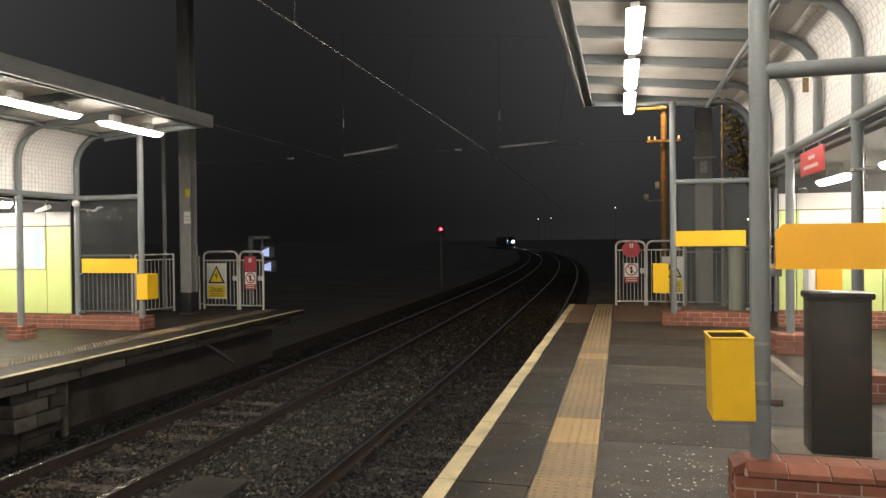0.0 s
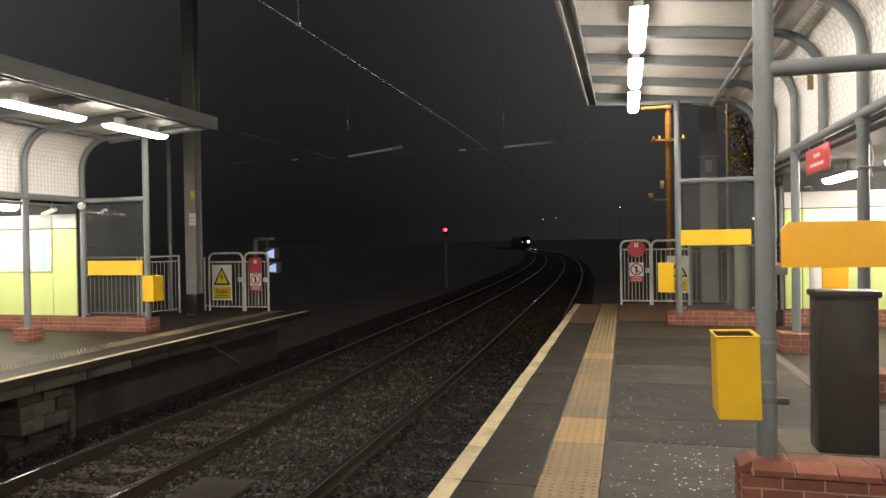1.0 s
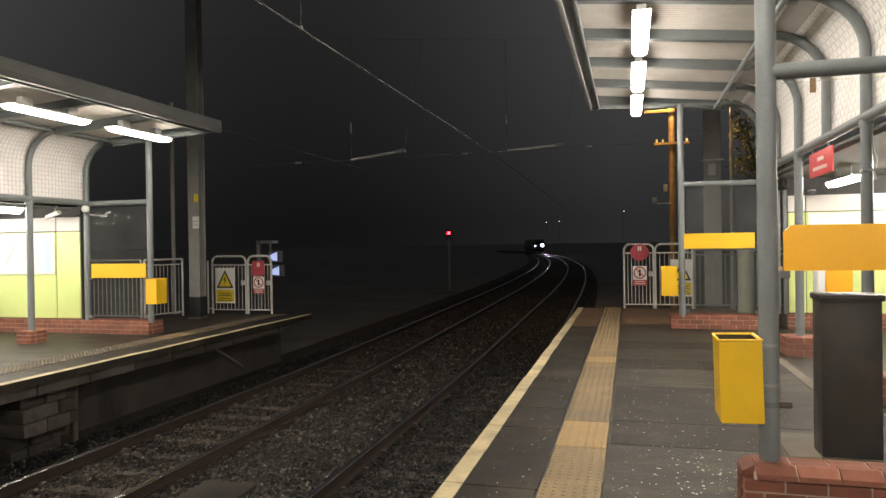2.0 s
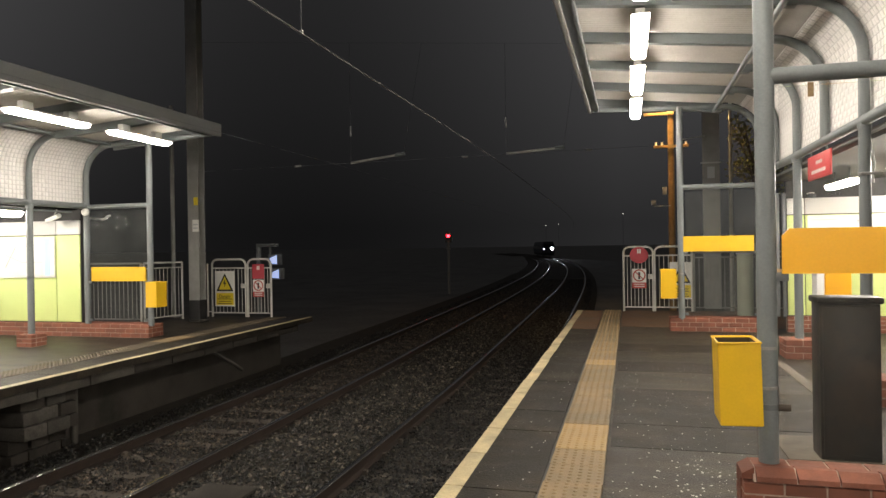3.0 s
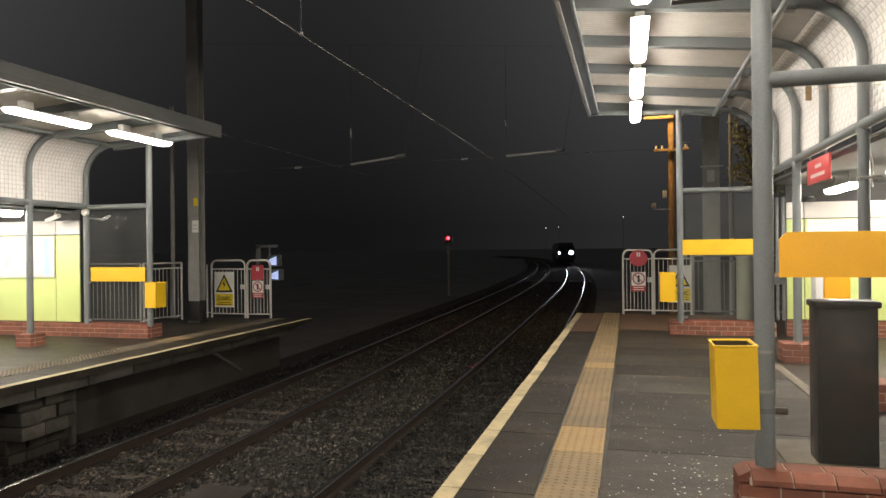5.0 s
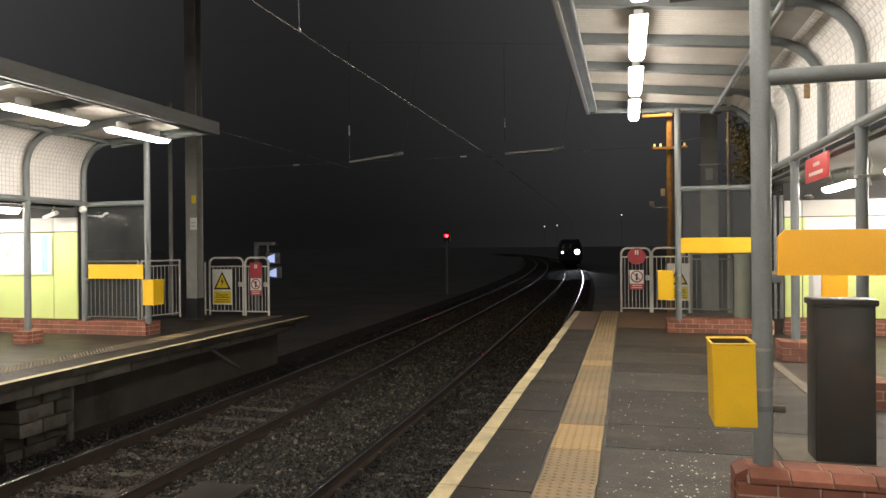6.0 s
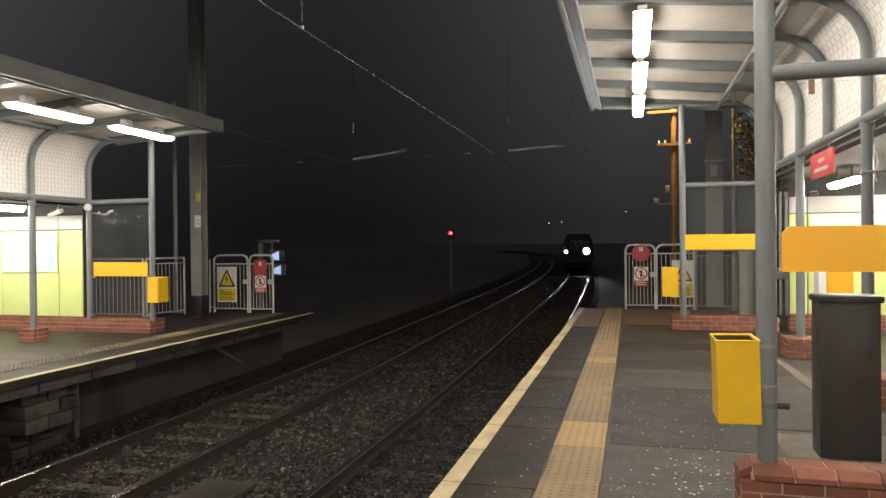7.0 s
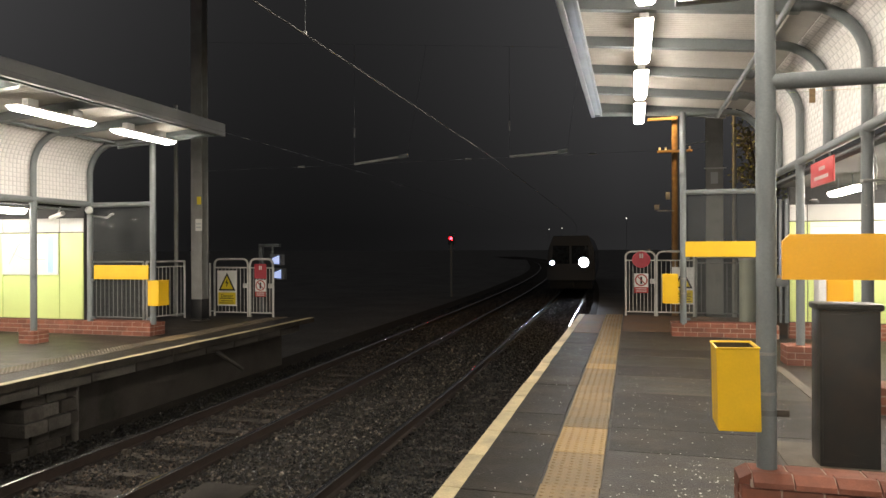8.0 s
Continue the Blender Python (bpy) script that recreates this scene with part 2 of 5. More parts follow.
TUBE_WEST = glow("west_fluorescent_diffuser", (1.0, 0.905, 0.79), LAMP_POWER * 0.95)
SODIUM = glow("sodium_lens", (1.0, 0.62, 0.24), 1100)
RED_LIGHT = glow("signal_red", (1.0, 0.012, 0.02), 34)
HEAD_BRIGHT = glow("bright_headlight", (0.86, 0.92, 1.0), 760)
HEAD_DIM = glow("marker_headlight", (0.72, 0.8, 1.0), 120)
SCREEN = glow("monitor_screen", (0.35, 0.5, 1.0), 0.75)
FAR_LIGHT = glow("distant_lamp", (1.0, 0.95, 0.85), 4)
GLASS = glass_mat("shelter_glass", tint=(0.97, 0.975, 0.97), haze=0.036)
GLASS_CLEAN = glass_mat("cleaner_shelter_glass", tint=(0.98, 0.98, 0.98), haze=0.022)


def by_island(m, lo, hi):
    """Vary a material's colour from piece to piece of a joined mesh."""
    nt = m.node_tree
    b = nt.nodes["Principled BSDF"]
    src = b.inputs["Base Color"].links[0].from_socket
    geo = nt.nodes.new("ShaderNodeNewGeometry")
    pw = nt.nodes.new("ShaderNodeMath")
    pw.operation = "POWER"
    pw.inputs[1].default_value = 4.0
    mr = nt.nodes.new("ShaderNodeMapRange")
    mr.inputs[3].default_value, mr.inputs[4].default_value = lo, hi
    vm = nt.nodes.new("ShaderNodeVectorMath")
    vm.operation = "SCALE"
    nt.links.new(geo.outputs["Random Per Island"], pw.inputs[0])
    nt.links.new(pw.outputs[0], mr.inputs[0])
    nt.links.new(src, vm.inputs[0])
    nt.links.new(mr.outputs[0], vm.inputs["Scale"])
    nt.links.new(vm.outputs[0], b.inputs["Base Color"])


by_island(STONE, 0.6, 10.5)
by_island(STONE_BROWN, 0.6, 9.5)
by_island(STONE_DARK, 0.5, 9.0)
by_island(LEAF, 0.5, 2.0)


# ---- mesh helpers ----
def box(bm, x0, x1, y0, y1, z0, z1, bevel=0.0):
    r = bmesh.ops.create_cube(bm, size=1)
    vs = r["verts"]
    for v in vs:
        v.co = Vector(((x0 + x1) / 2 + v.co.x * (x1 - x0), (y0 + y1) / 2 + v.co.y * (y1 - y0), (z0 + z1) / 2 + v.co.z * (z1 - z0)))
    if bevel:
        es = list({e for v in vs for e in v.link_edges})
        bmesh.ops.bevel(bm, geom=es, offset=bevel, segments=2, affect="EDGES", profile=0.5)
    return bm


def rod(bm, a, b, r, seg=14, r2=None, caps=True):
    a, b = Vector(a), Vector(b)
    d = b - a
    m = Matrix.Translation((a + b) / 2) @ d.to_track_quat("Z", "Y").to_matrix().to_4x4()
    bmesh.ops.create_cone(bm, cap_ends=caps, segments=seg, radius1=r, radius2=r if r2 is None else r2, depth=d.length, matrix=m)
    return bm


def sweep(bm, pts, r, seg=12):
    """A tube of radius r along pts."""
    rings = []
    up = Vector((0, 1, 0))
    for i, p in enumerate(pts):
        p = Vector(p)
        d = (Vector(pts[min(i + 1, len(pts) - 1)]) - Vector(pts[max(i - 1, 0)])).normalized()
        u = up if abs(d.dot(up)) < 0.9 else Vector((0, 0, 1))
        s = d.cross(u).normalized()
        w = s.cross(d).normalized()
        rings.append([bm.verts.new(p + r * (math.cos(k * math.tau / seg) * s + math.sin(k * math.tau / seg) * w)) for k in range(seg)])
    for a, b in zip(rings, rings[1:]):
        for k in range(seg):
            bm.faces.new((a[k], a[(k + 1) % seg], b[(k + 1) % seg], b[k]))
    bm.faces.new(rings[0][::-1])
    bm.faces.new(rings[-1])
    return bm


def prism(bm, outline, axis, lo, hi):
    """A flat outline (pairs) thickened along an axis: 'x' takes (y, z), 'y' takes (x, z), 'z' takes (x, y)."""
    def at(p, v):
        return {"x": (v, p[0], p[1]), "y": (p[0], v, p[1]), "z": (p[0], p[1], v)}[axis]
    a = [bm.verts.new(at(p, lo)) for p in outline]
    b = [bm.verts.new(at(p, hi)) for p in outline]
    n = len(outline)
    bm.faces.new(a)
    bm.faces.new(b[::-1])
    for i in range(n):
        bm.faces.new((a[i], b[i], b[(i + 1) % n], a[(i + 1) % n]))
    bmesh.ops.recalc_face_normals(bm, faces=bm.faces[:])
    return bm


def mesh_of(name, bm, material, smooth=False):
    me = bpy.data.meshes.new(name)
    bm.to_mesh(me)
    bm.free()
    me.materials.append(material)
    if smooth:
        for p in me.polygons:
            p.use_smooth = True
        me.set_sharp_from_angle(angle=radians(40))
    return me


def part(name, bm, material, parent, label="", smooth=True):
    ob = new(name, mesh_of(name, bm, material, smooth))
    ob.parent = parent
    if label:
        tagged(ob, label)
    return ob


def thing(name, label, category, group="", kind="", at=(0, 0, 0)):
    ob = new(name)
    ob.location = at
    return tagged(ob, label, category, group, kind)


def solid(name, bm, material, label, category, group="", kind="", smooth=True):
    return tagged(new(name, mesh_of(name, bm, material, smooth)), label, category, group, kind)


def B():
    return bmesh.new()


def words(text, size, m, material, parent, name="lettering"):
    cu = bpy.data.curves.new(name, "FONT")
    cu.body, cu.size, cu.extrude = text, size, 0.001
    cu.align_x, cu.align_y = "CENTER", "CENTER"
    tmp = bpy.data.objects.new("tmp", cu)
    scene.collection.objects.link(tmp)
    me = bpy.data.meshes.new_from_object(tmp.evaluated_get(bpy.context.evaluated_depsgraph_get()))
    bpy.data.objects.remove(tmp)
    me.materials.clear()
    me.materials.append(material)
    ob = new(name, me)
    ob.parent = parent
    ob.matrix_basis = m
    return ob


# ---- the track's line ----
EDGE_R, EDGE_L = -1.18, -7.25
TRACK_R, TRACK_L = -2.42, -5.88
RAIL_Z, BED_Z = -0.96, -1.13


def ease(u):
    u = min(1.0, max(0.0, u))
    return u * u * (3 - 2 * u)


def bend(y):
    """How far the line has swung to the west at y, and its fall (level here)."""
    u = max(0.0, y - 10)
    lead = u * u / 12 if u < 6 else u - 3
    return -(0.028 * lead + 7.6e-4 * max(0.0, y - 32) ** 2), 0.0


def on_track(x0, y):
    dx, dz = bend(y)
    h = 0.05
    s = (bend(y + h)[0] - bend(y - h)[0]) / (2 * h)
    return x0 + dx, dz, math.atan(s)


def stations(y0, y1):
    ys, y = [], y0
    while y < y1:
        ys.append(y)
        y += 1.5 if y < 60 else 3.0
    return ys + [y1]


# ---- ground, track bed, rails ----
def build_ground():
    bm = B()
    xs = [-900, -300, -120, -60, -40, -30, -24, -19, -14.5, -10.5, -8.7, -8.5, -8.3, -8.1, -4, -1.3, 4, 12, 30, 80, 300, 900]
    ys = [-400, -60, -10, 0] + list(range(10, 240, 10)) + [280, 400, 800, 1500]
    rows = []
    for y in ys:
        row = []
        for i, x in enumerate(xs):
            dx, dz = bend(min(y, 240))
            far = abs(x) > 100
            px = x if far else x + dx
            z = -1.22 + dz
            if not far:
                z += 0.8 * ease((-x - 8.05) / 0.6) * ease((y - 55) / 65) * ease((148 - y) / 12)
                z += 0.12 * noise.noise((px * 0.2, y * 0.13, 0))
            row.append(bm.verts.new((px, y, z)))
        rows.append(row)
    for a, b in zip(rows, rows[1:]):
        for i in range(len(xs) - 1):
            bm.faces.new((a[i], a[i + 1], b[i + 1], b[i]))
    solid("ground", bm, EARTH, "dark night ground beside the railway line", "ground", kind="structure")


def build_track():
    # bed sheet
    bm = B()
    prev = None
    for y in stations(-6, 235):
        dx, dz, _ = *bend(y), 0
        prof = [(-8.5, -0.03), (-7.55, -0.02), (-6.9, 0.0), (-5.88, -0.03), (-4.9, 0.02), (-4.15, 0.06), (-3.4, 0.02), (-2.42, -0.03), (-1.4, 0.0), (-0.9, -0.03)]
        row = [bm.verts.new((x + dx, y, BED_Z + z + dz)) for x, z in prof]
        if prev:
            for i in range(len(prof) - 1):
                bm.faces.new((prev[i], prev[i + 1], row[i + 1], row[i]))
        prev = row
    solid("track_bed", bm, BED, "bed of dark dirty ballast under the tracks", "track bed", kind="structure")
    # rails
    half = 0.7525
    prof = [(-0.075, -0.16), (0.075, -0.16), (0.075, -0.148), (0.012, -0.13), (0.012, -0.045), (0.035, -0.035), (0.036, -0.008), (0.026, 0.0),
            (-0.026, 0.0), (-0.036, -0.008), (-0.035, -0.035), (-0.012, -0.045), (-0.012, -0.13), (-0.075, -0.148)]
    corner = [(0.024 + 0.0135 * math.sin(a), -0.0105 + 0.0135 * math.cos(a)) for a in np.linspace(0.35, 1.5, 8)]
    head = [(-u, v) for u, v in corner[::-1]] + [(-0.021, 0.0042), (-0.014, 0.0062), (-0.007, 0.0074), (0, 0.0078), (0.007, 0.0074), (0.014, 0.0062), (0.021, 0.0042)] + corner
    for cx in (TRACK_R, TRACK_L):
        for side in (-half, half):
            t = thing("rail", "rusty steel rail with a polished running top on ballast", "rail", "running rails")
            for nm, outline, m in (("web_and_foot", prof, RAIL_RUST), ("running_surface", head, RAIL_TOP)):
                bm = B()
                prev = None
                for y in stations(-6, 232):
                    x, dz, a = on_track(cx, y)
                    px, py = x + side * math.cos(a), y - side * math.sin(a)
                    row = [bm.verts.new((px + u, py, RAIL_Z + v + dz)) for u, v in outline]
                    if prev:
                        for i in range(len(outline)):
                            j = (i + 1) % len(outline)
                            bm.faces.new((prev[i], prev[j], row[j], row[i]))
                    prev = row
                bmesh.ops.recalc_face_normals(bm, faces=bm.faces[:])
                part(nm, bm, m, t, "polished running top" if nm[0] == "r" else "", smooth=nm[0] == "r")
    # sleepers
    bm = B()
    prism(bm, [(-0.13, -0.16), (0.13, -0.16), (0.11, 0), (-0.11, 0)], "x", -1.25, 1.25)
    first = None
    for cx in (TRACK_R, TRACK_L):
        y = 1.6
        while y < 58:
            x, dz, a = on_track(cx, y)
            m = pose(x, y, RAIL_Z - (0.172 if cx == TRACK_R else 0.158) + dz + random.uniform(-0.014, 0.008), 0, 0, math.degrees(a) * -1)
            if first is None:
                first = solid("sleeper", bm, SLEEPER, "weathered concrete railway sleeper half sunk in ballast", "sleeper", "sleepers", smooth=False)
                first.matrix_basis = m
            else:
                copy_thing(first, m)
            y += 0.68
    # clips that hold the rails to the sleepers
    cv, cf = [], []
    for cx in (TRACK_R, TRACK_L):
        y = 1.6
        while y < 58:
            x, dz, a = on_track(cx, y)
            for u in (-half - 0.1, -half + 0.1, half - 0.1, half + 0.1):
                px, py, z0 = x + u * math.cos(a), y - u * math.sin(a), RAIL_Z - 0.17
                k = len(cv)
                h = 0.055 + random.uniform(-0.015, 0.012)
                cv += [(px + i * 0.035, py + j * 0.045, z0) for i, j in ((-1, -1), (1, -1), (1, 1), (-1, 1))]
                cv += [(px + i * 0.022, py + j * 0.03, z0 + h) for i, j in ((-1, -1), (1, -1), (1, 1), (-1, 1))]
                cf += [(k + 4, k + 5, k + 6, k + 7)] + [(k + i, k + (i + 1) % 4, k + 4 + (i + 1) % 4, k + 4 + i) for i in range(4)]
            y += 0.68
    me = bpy.data.meshes.new("rail_clips")
    me.from_pydata(cv, [], cf)
    me.materials.append(CLIP)
    tagged(new("rail_clips", me), "worn steel clips holding the rails down", "rail clips", kind="stuff")
    # stones
    rng = np.random.default_rng(4)
    base = np.array([(1, 0, 0), (-1, 0, 0), (0, 1, 0), (0, -1, 0), (0, 0, 1), (0, 0, -1)], float)
    tri = np.array([(0, 2, 4), (2, 1, 4), (1, 3, 4), (3, 0, 4), (2, 0, 5), (1, 2, 5), (3, 1, 5), (0, 3, 5)])
    n = 115000
    yy = 3.2 + 52 * rng.random(n) ** 2.1
    xx = rng.uniform(-7.5, -1.2, n)
    hump = -0.03 * np.cos((xx - TRACK_R) * math.tau / 3.46) + 0.015
    size = rng.uniform(0.012, 0.036, n) * (1 + 0.35 * (yy > 14))
    keep = np.ones(n, bool)
    for cx in (TRACK_R, TRACK_L):
        for s in (-half, half):
            keep &= np.abs(xx - cx - s) > 0.085
    xx, yy, hump, size = xx[keep], yy[keep], hump[keep], size[keep]
    n = len(xx)
    zz = BED_Z + hump + rng.uniform(0.0, 0.035, n)
    dxs = np.array([bend(y)[0] for y in yy])
    ang = rng.random(n) * math.tau
    shp = rng.uniform(0.6, 1.25, (n, 6, 1)) * base[None]
    shp *= size[:, None, None] * np.array([1, 1, 0.75])
    tilt = rng.uniform(-0.5, 0.5, n)
    ca, sa, ct, st = np.cos(ang), np.sin(ang), np.cos(tilt), np.sin(tilt)
    y1 = shp[..., 1] * ct[:, None] - shp[..., 2] * st[:, None]
    z1 = shp[..., 1] * st[:, None] + shp[..., 2] * ct[:, None]
    v = np.stack([shp[..., 0] * ca[:, None] - y1 * sa[:, None], shp[..., 0] * sa[:, None] + y1 * ca[:, None], z1], -1)
    v += np.stack([xx + dxs, yy, zz], -1)[:, None]
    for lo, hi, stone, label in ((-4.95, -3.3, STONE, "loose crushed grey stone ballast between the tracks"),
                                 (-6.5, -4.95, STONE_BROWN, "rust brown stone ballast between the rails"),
                                 (-3.3, -1.0, STONE_DARK, "dark stone ballast between the rails"),
                                 (-8.0, -6.5, STONE_DARK, "dark stone ballast below the platform")):
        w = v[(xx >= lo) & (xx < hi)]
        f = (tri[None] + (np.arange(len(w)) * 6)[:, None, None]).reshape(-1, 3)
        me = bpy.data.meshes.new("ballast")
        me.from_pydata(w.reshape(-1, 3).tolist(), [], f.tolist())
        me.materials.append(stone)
        tagged(new("ballast", me), label, "ballast", kind="stuff")


# ---- platforms ----
def coping_row(parent, edge, inward, y0, y1, paint_w):
    """Coping slabs along a platform edge with a painted line; inward is +1 or -1."""
    L = 0.76
    bm = B()
    box(bm, min(0, inward * 0.63), max(0, inward * 0.63), 0.002, L - 0.002, -0.1, 0, 0.003)
    slab = mesh_of("coping_slab", bm, SLAB)
    red = slab.copy()
    red.materials.clear()
    red.materials.append(ASPHALT_RED)
    bm = B()
    box(bm, min(0, inward * paint_w) + 0.004, max(0, inward * paint_w) - 0.004, 0.006, L - 0.006, -0.002, 0.004)
    paint = mesh_of("edge_line", bm, LINE)
    y = y0
    while y < y1 - 0.1:
        for nm, me in (("coping_slab", slab), ("edge_line", paint)):
            ob = new(nm, red if nm == "coping_slab" and inward > 0 and y > 12.9 else me)
            ob.parent = parent
            ob.location = (edge + random.uniform(-0.006, 0.006), y, random.uniform(-0.003, 0.003) if nm == "coping_slab" else 0.002)
        y += L


def tactile_row(parent, x0, y0, y1, fresh=(), usual=TACTILE):
    bm = B()
    box(bm, 0.003, 0.397, 0.003, 0.397, -0.05, 0.004)
    for i in range(6):
        for j in range(6):
            bmesh.ops.create_cone(bm, cap_ends=True, segments=8, radius1=0.0175, radius2=0.011, depth=0.007,
                                  matrix=Matrix.Translation((0.034 + i * 0.0664, 0.034 + j * 0.0664, 0.0072)))
    me = mesh_of("tactile_slab", bm, usual, True)
    me2 = me.copy()
    me2.materials.clear()
    me2.materials.append(TACTILE_NEW if usual == TACTILE else TACTILE)
    k = 0
    y = y0
    while y < y1 - 0.05:
        ob = new("tactile_slab", me2 if k in fresh else me)
        ob.parent = parent
        ob.location = (x0 + random.uniform(-0.004, 0.004), y, random.uniform(0, 0.003))
        ob.rotation_euler[2] = random.uniform(-0.006, 0.006)
        y += 0.4
        k += 1


def build_platforms():
    # right platform: a deep block, its top in pieces
    bm = B()
    box(bm, EDGE_R + 0.32, 9.0, -12, 17.35, -1.3, -0.1)
    right = solid("platform_block_east", bm, CONCRETE, "concrete station platform with asphalt surface and painted edge", "platform", kind="structure")
    part("surface", box(B(), -0.127, 9.0, -12, 17.35, -0.1, 0.0), ASPHALT, right, "worn grey asphalt", smooth=False)
    part("bedding", box(B(), EDGE_R + 0.02, -0.127, -12, 17.35, -0.1, -0.05), CONCRETE, right, smooth=False)
    part("filler_strip", box(B(), -0.55, -0.531, -12, 17.35, -0.05, -0.012), JOINT, right, smooth=False)
    part("red_patch", box(B(), -0.1, 3.2, 13.95, 17.3, -0.02, 0.004, 0.002), ASPHALT_RED, right, "reddish asphalt at the far end", smooth=False)
    # darker resurfaced bands across the platform
    for y0, y1, x1 in ((5.55, 6.28, 1.12), (6.3, 7.9, 2.3), (9.0, 9.75, 2.05), (10.7, 11.5, 1.95)):
        part("patch", box(B(), -0.1, x1, y0, y1, -0.02, 0.003, 0.002), SLAB, right, "patched asphalt", smooth=False)
    coping_row(right, EDGE_R, 1, -11.58, 17.3, 0.14)
    tactile_row(right, -0.53, -3.8, 17.3, fresh=(23, 24, 33))
    # left platform
    bm = B()
    box(bm, -16, EDGE_L - 0.85, -12, 15.0, -1.3, -0.1)
    left = solid("platform_block_west", bm, SHADE_WALL_AND_LID, "concrete station platform with asphalt surface and painted edge", "platform", kind="structure")
    part("surface", box(B(), -16, EDGE_L - 1.05, -12, 15.0, -0.1, 0.0), ASPHALT, left, "worn grey asphalt", smooth=False)
    part("bedding", box(B(), EDGE_L - 1.05, EDGE_L - 0.02, -12, 15.0, -0.1, -0.05), CONCRETE, left, smooth=False)
    coping_row(left, EDGE_L, -1, -11.58, 14.9, 0.12)
    tactile_row(left, EDGE_L - 1.04, -3.9, 14.9, fresh=(36, 37), usual=TACTILE_WORN)
    # corbel course and rough piers of the left platform face, mostly in recess-shade colour
    for k in range(19):
        y = -3.0 + k * 0.92
        part("corbel", box(B(), EDGE_L - 0.86, EDGE_L - 0.1, y + 0.01, y + 0.91, -0.26, -0.105, 0.012), CONCRETE if 9 <= k <= 12 else SHADE_WALL_AND_LID, left)
    for y in (1.6, 7.05):
        for r in range(5):
            z, c = -1.2 + r * 0.19, 0.0
            while c < 0.9:
                w = random.uniform(0.2, 0.42)
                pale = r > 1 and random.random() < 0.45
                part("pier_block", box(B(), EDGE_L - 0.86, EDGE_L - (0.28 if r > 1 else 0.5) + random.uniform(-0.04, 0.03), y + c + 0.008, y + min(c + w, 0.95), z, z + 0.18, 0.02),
                     CONCRETE if pale else SHADE_WALL_AND_LID, left, "patch of pale old plaster" if pale else "")
                c += w
    # raking brace and service pipe under the coping
    part("brace", rod(B(), (EDGE_L - 0.15, 11.1, -0.22), (EDGE_L - 0.15, 12.1, -0.75), 0.036), CONCRETE, left, "grey steel brace")
    part("drain_pipe", rod(B(), (EDGE_L - 0.36, 8.0, -1.2), (EDGE_L - 0.36, 8.0, -0.26), 0.05), CONCRETE, left)
    # droppings under the canopy edge
    rng = np.random.default_rng(9)
    bm = B()
    for k in range(2300):
        x, y = rng.normal(0.6, 0.24), rng.normal(4.6, 0.5)
        if k > 260:
            x, y = rng.uniform(-1.0, 3.0), 3.2 + 9.5 * rng.random() ** 1.3
        if x < -1.02 or (-0.6 < x < -0.08):
            continue
        s = 0.0016 + 0.0085 * rng.random() ** 2.2 * (1 if k < 420 else 0.75)
        c = [(x + s * rng.uniform(0.5, 1.5) * math.cos(a), y + 1.3 * s * rng.uniform(0.5, 1.5) * math.sin(a)) for a in np.arange(6) * math.tau / 6]
        bm.faces.new([bm.verts.new((*p, 0.0062)) for p in c])
    solid("bird_dropping_specks", bm, DROPPING, "white speckles spattered over the dark asphalt", "droppings", kind="stuff", smooth=False)


# ---- brickwork ----
BRICK_MESH = []


def brick_piece(parent, x, y, z, sx, sy, sz):
    if not BRICK_MESH:
        BRICK_MESH.append(mesh_of("brick", box(B(), -0.5, 0.5, -0.5, 0.5, -0.5, 0.5, 0.035), BRICK))
    ob = new("brick", BRICK_MESH[0])
    ob.parent = parent
    ob.location = (x, y, z)
    ob.scale = (sx, sy, sz)


